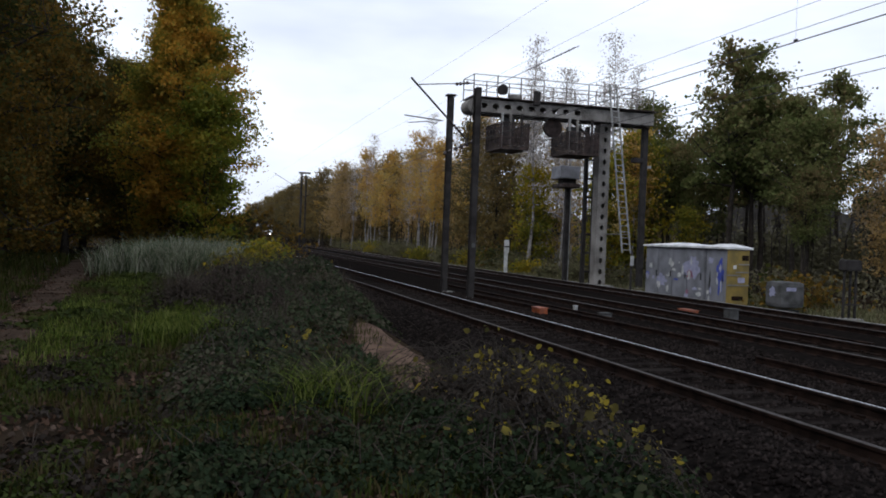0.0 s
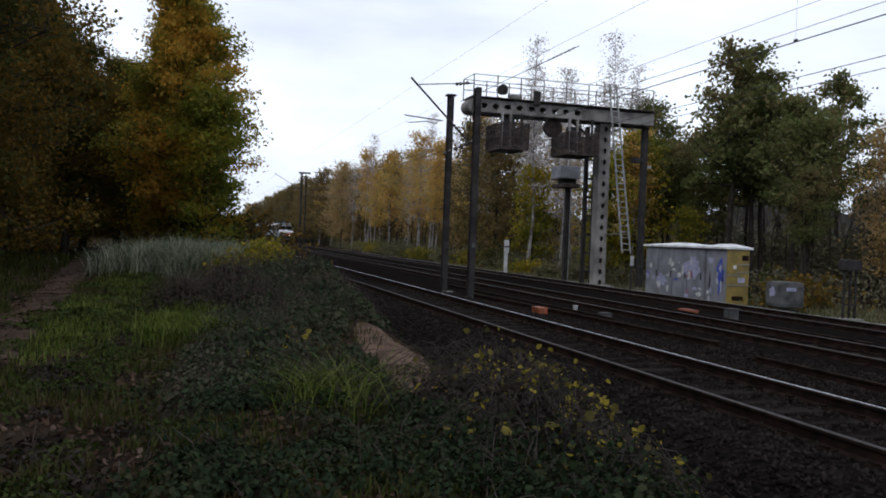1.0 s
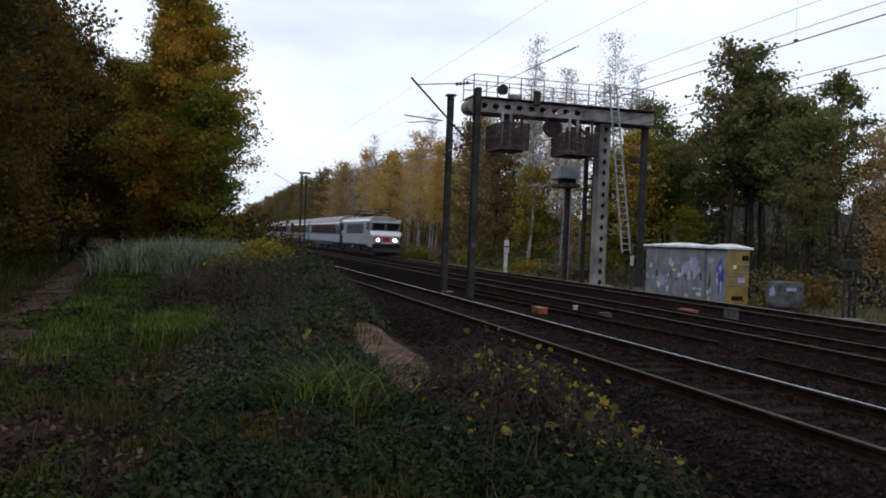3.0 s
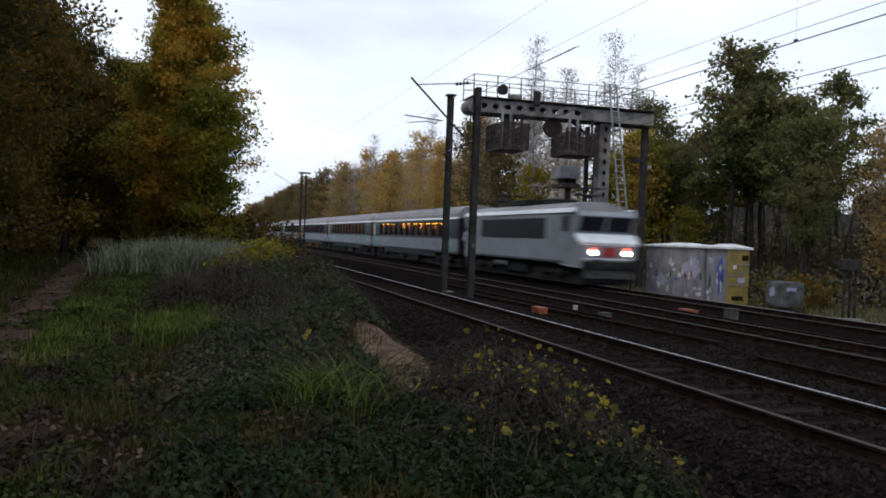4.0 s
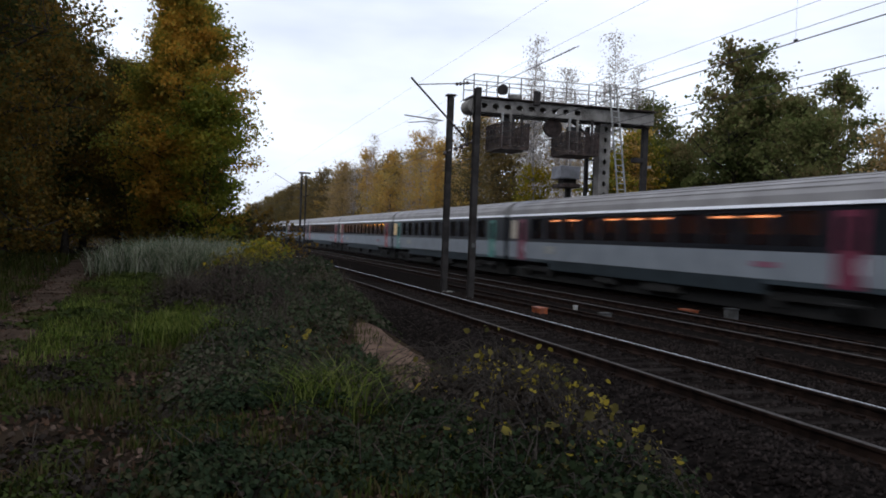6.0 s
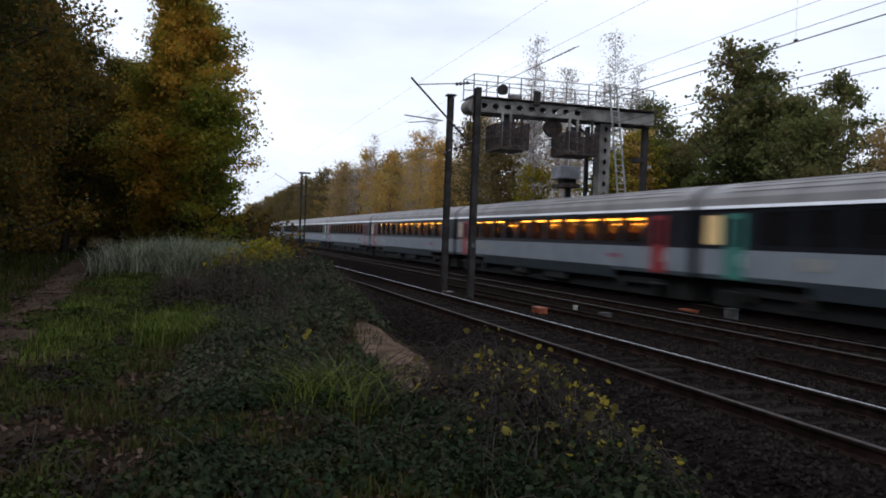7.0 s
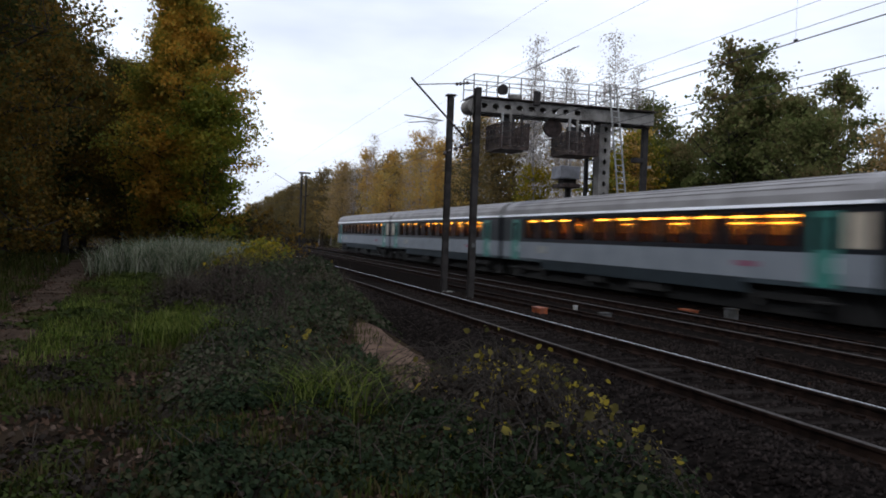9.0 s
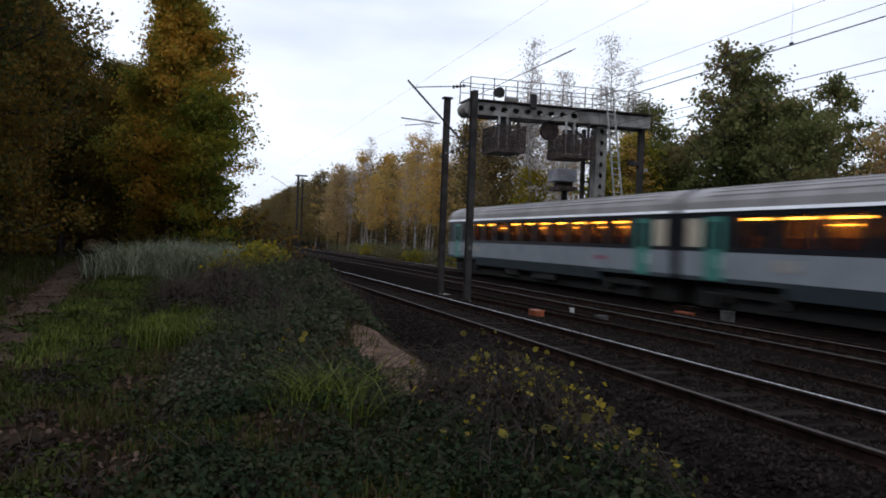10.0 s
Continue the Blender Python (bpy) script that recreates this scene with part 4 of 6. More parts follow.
def tree_data(seed, H, base, radius, n_limbs, twigs, leaves, leaf, clump, r0, shape="oval", lean=0.03, uneven=0.7):
    """Trunk, limbs and leaf quads of one tree. base: the crown's foot as a share of H."""
    rng = np.random.default_rng(seed)
    verts, faces = [], []
    k = 9
    trunk = np.zeros((k, 3))
    trunk[:, 2] = np.linspace(-0.3, H * 0.97, k)
    wob = np.cumsum(rng.normal(size=(k, 2)) * lean * H / k * 1.6, axis=0)
    trunk[:, :2] = wob - wob[0]
    rad = r0 * (1 - np.linspace(0, 1, k) ** 0.8 * 0.93)
    rad[0] *= 1.35
    tube_path(trunk, rad, 8, verts, faces)
    tips = []
    for i in range(n_limbs):
        u = (i + rng.random()) / n_limbs
        h = base + (0.97 - base) * u
        p = np.array([np.interp(h * H, trunk[:, 2], trunk[:, c]) for c in range(3)])
        if shape == "oval":
            R = radius * (0.35 + 0.65 * math.sin(math.pi * min(1, 0.18 + 0.80 * u) ** 0.9))
        elif shape == "taper":
            R = radius * (1.05 - 0.72 * u) * min(1.0, 0.5 + 2.5 * u)
        else:
            R = radius * (1 - 0.55 * abs(2 * u - 0.8))
        a = i * 2.39996 + rng.uniform(-0.4, 0.4)
        up = rng.uniform(0.15, 0.7) + (0.5 if shape == "spire" else 0)
        d = np.array([math.cos(a), math.sin(a), up])
        d /= np.linalg.norm(d)
        L = R * rng.uniform(0.65, 1.1)
        pts = [p]
        for s in range(4):
            d = d + rng.normal(size=3) * 0.16 + np.array([0, 0, 0.05])
            d /= np.linalg.norm(d)
            pts.append(pts[-1] + d * L / 4)
        rr = max(0.012, r0 * 0.36 * (1 - 0.75 * u))
        tube_path(np.array(pts), np.linspace(rr, rr * 0.25, 5), 5, verts, faces)
        for t in range(twigs):
            q = rng.uniform(0.3, 1.0)
            b = pts[min(3, int(q * 4))] * (1 - (q * 4) % 1) + pts[min(4, int(q * 4) + 1)] * ((q * 4) % 1)
            e = rng.normal(size=3)
            e[2] = abs(e[2]) * 0.6 - 0.1
            e /= np.linalg.norm(e)
            l = R * rng.uniform(0.15, 0.45)
            tube_path(np.array([b, b + e * l * 0.5 + rng.normal(size=3) * l * 0.06, b + e * l]), [rr * 0.3, rr * 0.2, rr * 0.08], 3, verts, faces)
            tips += [(b + e * l, 1.0), (b + e * l * 0.6, 0.7)]
        tips.append((pts[-1], 1.0))
    tips_p = np.array([t[0] for t in tips])
    w = rng.dirichlet(np.full(len(tips_p), uneven))
    cnt = rng.multinomial(leaves, w)
    idx = np.repeat(np.arange(len(tips_p)), cnt)
    c = tips_p[idx] + rng.normal(size=(leaves, 3)) * np.array([clump, clump, clump * 0.65]) * rng.uniform(0.4, 1.2, (leaves, 1))
    return verts, faces, c, rng


def tree(name, label, seed, leaf_material, bark, size, m, leaves=8000, twigs=7, group="", **kw):
    t = thing(name, label, "tree", m, group)
    v, f, c, rng = tree_data(seed, leaves=leaves, twigs=twigs, leaf=size, **kw)
    add_mesh("trunk", v, f, bark, t, smooth=True)
    lv, lf = quads(rng, c, size)
    leaf_object("crown", lv, lf, leaf_material, t)
    return t


def at_ground(x, y, rz=0.0, s=1.0):
    return Matrix.Translation((x, y, float(gz(x, y)))) @ Matrix.Rotation(radians(rz), 4, "Z") @ Matrix.Scale(s, 4)


# the leaning autumn tree by the verge and the dark wood beside the trail
tree("oak_tree", "tall oak in orange and green autumn leaf", 3, L_OAK_AUT, M_BARK, 0.16, at_ground(-0.35, 42.0), leaves=76000, twigs=15, H=12.7, base=0.12, radius=4.15, n_limbs=66, clump=0.36, shape="taper", r0=0.26)
tree("oak_tree", "smaller oak with brown and green leaves", 4, L_OAK_AUT, M_BARK, 0.16, at_ground(-1.5, 45.0, 80), leaves=26000, twigs=12, H=9.0, base=0.1, radius=2.6, n_limbs=34, clump=0.4, r0=0.2)
tree("maple_tree", "green and yellow young maple before the oak", 5, L_FIELD, M_BARK, 0.15, at_ground(0.6, 39.5, 30), leaves=14000, twigs=12, H=7.6, base=0.08, radius=1.9, n_limbs=34, clump=0.34, r0=0.14)
wood = tree("broadleaf_tree", "dark broadleaf tree at the edge of the wood", 6, L_DARK, M_BARK, 0.14, at_ground(-7.2, 30.0), leaves=64000, twigs=14, group="trees along the trail", H=15.0, base=0.08, radius=4.2, n_limbs=52, clump=0.5, r0=0.28)
wood2 = tree("broadleaf_tree", "dark russet tree at the edge of the wood", 9, L_DARK, M_BARK, 0.14, at_ground(-7.9, 38.0), leaves=54000, twigs=13, group="trees along the trail", H=13.5, base=0.08, radius=3.6, n_limbs=48, clump=0.45, r0=0.24)
for src, x, y, rz, s in ((wood, -10.0, 22.5, 70, 0.95), (wood2, -11.5, 34, 30, 1.1), (wood, -9.6, 50, 200, 1.05), (wood2, -3.6, 56, 120, 0.72), (wood, -14.5, 27, 140, 1.2), (wood2, -8.6, 44, 250, 1.15),
                         (wood, -1.8, 66, 300, 0.72), (wood2, -18, 40, 10, 1.3), (wood, -13, 52, 45, 1.2), (wood2, -9.0, 17.0, 170, 0.85), (wood, -12.5, 12, 20, 0.9), (wood2, 0.2, 84, 60, 0.8), (wood, -20, 20, 100, 1.2), (wood2, -3.6, 49, 15, 0.66), (wood, -6.4, 57, 75, 0.72), (wood2, -5.0, 63, 190, 0.95), (wood, -2.6, 54, 160, 0.55), (wood2, -6.0, 46, 300, 0.78), (wood, -4.2, 72, 20, 0.95), (wood2, -9.6, 60, 0, 1.1), (wood2, -7, -8, 0, 1.0), (wood, -12, 0, 0, 1.0)):
    copy_thing(src, at_ground(x, y, rz, s))

# the wood beyond the far track
B = dict(base=0.3, n_limbs=32, r0=0.13)
sources = [
    tree("birch_tree", "slender birch with thin golden autumn leaves", 21, L_BIRCH, M_BIRCH, 0.24, at_ground(25.5, 75), leaves=3900, group="trees beyond the line", H=14.5, radius=2.0, clump=0.55, shape="oval", **B),
    tree("birch_tree", "slender birch with thin golden autumn leaves", 22, L_BIRCH, M_BIRCH, 0.24, at_ground(27.0, 95, 40), leaves=3300, group="trees beyond the line", H=13.0, radius=1.8, clump=0.5, shape="spire", **B),
    tree("birch_tree", "nearly bare pale birch with a white trunk", 23, L_PALE, M_BIRCH, 0.12, at_ground(29.0, 68, 90), leaves=2200, group="trees beyond the line", H=15.5, radius=1.9, clump=0.38, shape="spire", **B),
    tree("beech_tree", "russet brown broadleaf tree in autumn", 24, L_BROWN, M_BARK, 0.26, at_ground(28.0, 110, 10), leaves=5200, group="trees beyond the line", H=13.5, base=0.14, radius=2.8, n_limbs=34, clump=0.7, r0=0.17),
    tree("hazel_tree", "yellow-green young tree in autumn leaf", 25, L_GREENY, M_BARK, 0.24, at_ground(24.6, 60, 10), leaves=4200, group="trees beyond the line", H=8.0, base=0.12, radius=1.9, n_limbs=26, clump=0.5, r0=0.09),
    tree("mixed_tree", "olive brown broadleaf tree in the distant wood", 26, L_OLIVE, M_BARK, 0.3, at_ground(27.0, 150, 10), leaves=5600, group="trees beyond the line", H=13.0, base=0.1, radius=2.9, n_limbs=34, clump=0.65, r0=0.17),
]
rng_t = random.Random(8)
for row, (x0, step) in enumerate(((25.0, 3.6), (28.5, 3.8), (32.5, 4.6), (38.0, 6.5))):
    y = (54.0, 56.0, 68.0, 82.0)[row]
    while y < 410 - row * 40:
        x = x0 + rng_t.uniform(-1.4, 1.4)
        if y > 175:
            k = rng_t.choices((0, 3, 5), (0.7, 1.2, 4 + y / 60))[0]
        elif x / y > 0.4:
            k = 2
        else:
            k = rng_t.choices((0, 1, 2, 3, 4, 5), (2.4, 2, 4.5, 4, 1.5 if row == 0 else 0.3, 3.2))[0]
        copy_thing(sources[k], at_ground(x, y, rng_t.uniform(0, 360), rng_t.uniform(0.72, 1.14)))
        y += step * rng_t.uniform(0.6, 1.4) * (1 + y / 250)

O = dict(leaves=6800, twigs=9, group="oaks beyond the line", base=0.4, n_limbs=28, r0=0.22, uneven=0.3)
oaks = [
    tree("oak_tree", "tall dark green oak with an open crown", 31, L_OAK, M_BARK, 0.24, at_ground(28.0, 40.5), H=13.0, radius=3.4, clump=0.34, **O),
    tree("oak_tree", "broad dark green oak with brownish leaves", 32, L_OAK, M_BARK, 0.24, at_ground(29.0, 35.4, 50, 0.76), H=11.2, radius=3.8, clump=0.42, **O),
    tree("oak_tree", "ragged oak with thin brown-green foliage", 37, L_OAK, M_BARK, 0.22, at_ground(30.0, 41.0, 10), H=12.0, radius=3.3, clump=0.5, shape="spire", **O),
]
for k, x, y, rz, s in ((1, 31.0, 28.5, 100, 0.7), (0, 33.5, 46.5, 60, 0.85), (1, 25.5, 46.5, 180, 0.62), (0, 36.0, 38.0, 200, 0.55), (1, 34.0, 30.0, 20, 0.85), (0, 31.5, 22.6, 310, 0.66), (1, 27.8, 51.0, 240, 0.7),
                       (0, 40.0, 46.0, 90, 1.0), (1, 38.5, 25.5, 130, 0.8), (0, 45, 36, 10, 1.1), (1, 36.0, 21, 30, 0.7), (0, 44, 55, 70, 1.0), (1, 29.0, 16.0, 0, 0.9), (0, 33, 8, 0, 1.0), (1, 50, 28, 50, 0.8), (2, 30.0, 52.0, 20, 0.98), (1, 31.5, 50.5, 70, 1.05), (2, 28.3, 47.2, 140, 0.66), (2, 33.5, 49.0, 250, 0.9), (2, 31.0, 41.5, 330, 0.95), (2, 29.8, 37.4, 100, 0.82), (2, 27.6, 34.0, 190, 0.5), (1, 36.5, 44.0, 280, 0.8), (2, 33.0, 27.5, 60, 0.6), (2, 36.5, 33.5, 220, 0.6), (2, 40.0, 38.0, 0, 0.6), (1, 29.0, 44.5, 15, 0.72), (2, 39.0, 31.0, 35, 0.8), (1, 28.0, 46.5, 200, 0.97), (2, 29.5, 49.5, 10, 0.75)):
    copy_thing(oaks[k], at_ground(x, y, rz, s))

for k, x, y, rz, s in ((2, 26.0, 57.5, 0, 0.97), (2, 27.0, 49.3, 120, 0.9), (2, 27.4, 55.0, 60, 0.9), (0, 24.6, 44.5, 30, 0.62), (4, 24.9, 45.0, 130, 1.08), (4, 24.3, 47.5, 200, 0.9), (3, 30.0, 52.0, 90, 0.62), (4, 26.5, 42.0, 20, 0.55), (3, 27.5, 61.0, 10, 0.8), (3, 31.0, 32.3, 140, 0.62), (2, 30.2, 31.0, 40, 0.6)):
    copy_thing(sources[k], at_ground(x, y, rz, s))


def thicket(name, label, material, seed, n, xr, yr, zr, size, trail=None, power=1.0):
    """Undergrowth: leaves and twigs in heaps between two heights over the ground."""
    rng = np.random.default_rng(seed)
    heaps = 0.5 + 0.5 * rng.random(260)
    hx, hy = rng.uniform(*xr, 260), yr[0] + (yr[1] - yr[0]) * rng.random(260) ** power
    i = rng.integers(0, 260, n)
    r = np.sqrt(-np.log(rng.random(n))) * 0.8
    a = rng.uniform(0, 2 * math.pi, n)
    x, y = hx[i] + r * np.cos(a), hy[i] + r * np.sin(a) * (yr[1] - yr[0]) / 45
    z = gz(x, y) + zr[0] + (zr[1] - zr[0]) * heaps[i] * np.exp(-r * 0.6) * rng.random(n) ** 0.7
    v, f = quads(rng, np.stack([x, y, z], 1), size)
    tagged(leaf_object(name, v, f, material), label, "undergrowth", kind="stuff")


thicket("undergrowth", "dark tangled undergrowth below the far trees", L_UNDER, 41, 36000, (25.5, 42), (14, 120), (0, 2.2), 0.17)
thicket("undergrowth", "dark undergrowth deep in the far wood", L_UNDER, 42, 46000, (31.0, 60), (14, 240), (0, 4.5), 0.32)
thicket("undergrowth", "yellowish shrubs along the far verge", L_VERGE, 43, 22000, (23.2, 26.5), (36, 150), (0, 2.2), 0.15)
thicket("undergrowth", "dark shrubs under the trees beside the trail", L_DARK, 44, 40000, (-22, -7.0), (12, 70), (0, 3.2), 0.2)
thicket("undergrowth", "shrubs below the autumn oak", L_DARK, 45, 16000, (-2.5, 3.0), (40, 62), (0, 2.4), 0.16)


thicket("undergrowth", "dense grey-brown brush behind the oaks", L_UNDER, 46, 34000, (32, 52), (16, 64), (0, 5.5), 0.3)


def saplings():
    """Bare young stems standing close together in the far wood."""
    rng = np.random.default_rng(91)
    verts, faces = [], []
    for _ in range(420):
        y = rng.uniform(18, 130)
        x = rng.uniform(26.5 if y > 48 else 31.0, 50)
        h, r = rng.uniform(4.5, 9.5), rng.uniform(0.03, 0.08)
        z = float(gz(x, y)) - 0.2
        d = rng.normal(size=(3, 2)) * 0.16
        pts = np.array([(x, y, z), (x + d[0, 0], y + d[0, 1], z + h * 0.4), (x + d[1, 0] * 2, y + d[1, 1] * 2, z + h * 0.75), (x + d[2, 0] * 3, y + d[2, 1] * 3, z + h)])
        tube_path(pts, [r, r * 0.8, r * 0.5, r * 0.15], 5, verts, faces)
    tagged(add_mesh("saplings", verts, faces, M_BARK), "bare grey saplings crowding the far wood", "saplings", kind="stuff")


saplings()


def backdrop():
    """Far woods that close the view beyond the trees."""
    rng = np.random.default_rng(77)
    pts = [(-60, -60), (-60, 120), (-12, 420), (30, 430), (75, 300), (75, -60)]
    v, f = [], []
    for (xa, ya), (xb, yb) in zip(pts, pts[1:]):
        n = int(math.hypot(xb - xa, yb - ya) / 2)
        for i in range(n + 1):
            t = i / n
            h = 6.5 + 2.5 * rng.random() + 1.2 * math.sin(i * 0.4)
            x, y = xa + (xb - xa) * t + rng.normal() * 0.8, ya + (yb - ya) * t + rng.normal() * 0.8
            v += [(x, y, -2), (x, y, h)]
            if i:
                k = len(v)
                f.append((k - 4, k - 2, k - 1, k - 3))
    tagged(add_mesh("backdrop", v, f, M_FARWOOD), "dark distant woods on the horizon", "woods", kind="structure")


backdrop()


# ---- verge plants ----
def grass(name, label, material, seed, n, xr, yr, length, lean=0.5, patch=None, width=0.008, clumps=None):
    """Bent blades of two faces. patch: keeps a blade where the wave there is above it."""
    rng = np.random.default_rng(seed)
    if clumps:
        c = rng.integers(0, clumps, n)
        cx, cy = rng.uniform(*xr, clumps), rng.uniform(*yr, clumps)
        x, y = cx[c] + rng.normal(size=n) * 0.16, cy[c] + rng.normal(size=n) * 0.16
    else:
        x, y = (xr[0] + xr[1]) / 2 + (xr[1] - xr[0]) * 0.33 * rng.normal(size=n), yr[0] + (yr[1] - yr[0]) * rng.random(n) ** 1.4
        y = y + rng.normal(size=n) * 0.06 * (yr[1] - yr[0])
        k = (x < 3.0) | (x > 19.3)
        x, y = x[k], y[k]
        n = len(x)
    keep = (np.abs(x - np.interp(y, (11, 16, 27, 40, 55), (-2.3, -2.55, -3.45, -4.4, -5.3))) > 0.4 + 0.2 * lumps(y, x, 2.0, 7.0)) | (y < 9)
    if patch is not None:
        keep &= lumps(x, y, 1.3, seed) > patch
    x, y = x[keep], y[keep]
    n = len(x)
    L = length * rng.uniform(0.5, 1.25, n) * (1.0 + 0.35 * lumps(x, y, 1.7, seed + 0.7))
    a = rng.uniform(0, 2 * math.pi, n)
    d = np.stack([np.cos(a), np.sin(a), np.zeros(n)], 1) * (L * lean * rng.uniform(0.2, 1.3, n))[:, None]
    s = np.stack([-np.sin(a), np.cos(a), np.zeros(n)], 1) * width
    p = np.stack([x, y, gz(x, y) - 0.01], 1)
    up = np.array([0, 0, 1.0]) * L[:, None]
    mid, tip = p + d * 0.3 + up * 0.6, p + d + up * rng.uniform(0.7, 1.0, n)[:, None]
    v = np.stack([p - s, p + s, mid + s * 0.8, mid - s * 0.8, tip + s * 0.12, tip - s * 0.12], 1).reshape(-1, 3)
    f = (np.array([(0, 1, 2, 3), (3, 2, 4, 5)])[None] + 6 * np.arange(n)[:, None, None]).reshape(-1, 4)
    tagged(leaf_object(name, v, f, material), label, "grass", kind="stuff")


grass("grass", "short dark green grass on the verge", L_GRASS, 51, 80000, (-7, 2.4), (3.6, 26), 0.14, patch=-0.05)
grass("grass", "bright green grass strip beside the trail", L_LUSH, 52, 15000, (-2.3, -1.1), (12, 34), 0.18, patch=-0.2)
grass("grass", "lush green grass patch on the verge", L_LUSH, 53, 14000, (-0.45, 0.5), (11.8, 16.2), 0.3, patch=None, clumps=48)
grass("grass", "tussocks of bright long grass", L_LUSH, 54, 520, (0.95, 1.55), (7.0, 8.3), 0.4, lean=1.6, clumps=9, width=0.006)
grass("tall_grass", "tall pale wild grass on the bank", L_TALL, 55, 22000, (-1.9, 1.7), (29, 40), 0.95, lean=0.9, width=0.012)
grass("grass", "rough grass along the far verge", L_VERGE, 56, 24000, (20.6, 25), (14, 70), 0.3, width=0.02)
grass("grass", "coarse dry grass along the trail", L_GRASS, 57, 16000, (-9, -4.5), (10, 45), 0.3, width=0.012)


def scatter_leaves(name, label, material, seed, n, xr, yr, size, lift=(0.0, 0.03), patch=None):
    rng = np.random.default_rng(seed)
    x, y = rng.uniform(*xr, n), yr[0] + (yr[1] - yr[0]) * rng.random(n) ** 1.5
    if patch is not None:
        k = lumps(x, y, 1.1, seed) > patch
        x, y = x[k], y[k]
    z = gz(x, y) + 0.006 + rng.uniform(*lift, len(x))
    v, f = oval_leaves(rng, np.stack([x, y, z], 1), size, 0.3, aspect=0.75)
    tagged(leaf_object(name, v, f, material), label, "leaves", kind="stuff")


scatter_leaves("fallen_leaves", "brown fallen leaves on the verge", L_LITTER, 61, 44000, (-8, 2.2), (3.5, 26), 0.055)
scatter_leaves("fallen_leaves", "reddish fallen leaves on the trail", L_LITTER, 62, 4500, (-5.5, -2.2), (8, 34), 0.07)


def bramble(name, label, material, seed, n, cx, cy, rx, ry, h, size, stems=60, power=0.6):
    """A bramble heap: arching stems and many leaves over an uneven mound."""
    t = thing(name, label, "bramble", kind="stuff")
    rng = np.random.default_rng(seed)
    verts, faces, tips = [], [], []
    for _ in range(stems):
        a, r = rng.uniform(0, 2 * math.pi), math.sqrt(rng.random())
        x, y = cx + rx * r * math.cos(a), cy + ry * r * math.sin(a)
        b = rng.uniform(0, 2 * math.pi)
        l = rng.uniform(0.35, 0.9) * max(0.35, h) * 1.7
        pts = []
        for k in range(6):
            u = k / 5
            px, py = x + math.cos(b) * l * u, y + math.sin(b) * l * u
            pts.append((px, py, float(gz(px, py)) + h * (1 - 0.45 * r) * math.sin(math.pi * (0.1 + 0.8 * u)) * rng.uniform(0.8, 1.1)))
        pts = np.array(pts)
        tube_path(pts, np.linspace(0.006, 0.002, 6), 4, verts, faces)
        tips.append(pts)
    add_mesh("stems", verts, faces, M_BARK, t)
    tips = np.concatenate(tips)
    m = n // 2
    c1 = tips[rng.integers(0, len(tips), m)] + rng.normal(size=(m, 3)) * 0.07
    a, r = rng.uniform(0, 2 * math.pi, n - m), np.sqrt(rng.random(n - m))
    x, y = cx + rx * r * np.cos(a), cy + ry * r * np.sin(a)
    z = gz(x, y) + h * (1 - r ** 2) ** power * (0.55 + 0.45 * lumps(x, y, 4.0, seed)) * rng.random(n - m) ** 0.35
    c = np.concatenate([c1, np.stack([x, y, z], 1)])
    c = c[lumps(c[:, 0], c[:, 1], 2.6, seed * 1.3) > -0.42]
    c = c[(np.abs(c[:, 0] - np.interp(c[:, 1], (8, 10.8, 14.6), (2.46, 2.66, 3.0))) > 0.52) | (c[:, 1] < 7.9) | (c[:, 1] > 14.4)]
    v, f = oval_leaves(rng, c, size * np.exp(rng.normal(size=len(c)) * 0.3), 0.3, 0.8)
    leaf_object("leaves", v, f, material, t)
    return t


def facing_leaves(rng, centres, normals, size, aspect=0.8):
    """Pointed oval leaves that lie roughly square to the given normals."""
    n = len(centres)
    q = normals + rng.normal(size=(n, 3)) * 0.45
    q /= np.linalg.norm(q, axis=1)[:, None]
    a = np.cross(q, rng.normal(size=(n, 3)))
    a /= np.linalg.norm(a, axis=1)[:, None]
    b = np.cross(q, a)
    s = (size * rng.uniform(0.6, 1.35, n))[:, None] / 2
    w, u = s * aspect, q * 0.2 * s
    v = np.stack([centres - a * s, centres - a * s * 0.45 + b * w * 0.85 + u, centres + a * s * 0.3 + b * w * 0.8 + u, centres + a * s,
                  centres + a * s * 0.3 - b * w * 0.8 + u, centres - a * s * 0.45 - b * w * 0.85 + u], 1).reshape(-1, 3)
    return v, np.arange(6 * n).reshape(-1, 6)


def on_sand(x, y):
    return (np.abs(x - np.interp(y, (8, 10.8, 14.6), (2.46, 2.66, 3.0))) < 0.55) & (y > 7.9) & (y < 14.6)


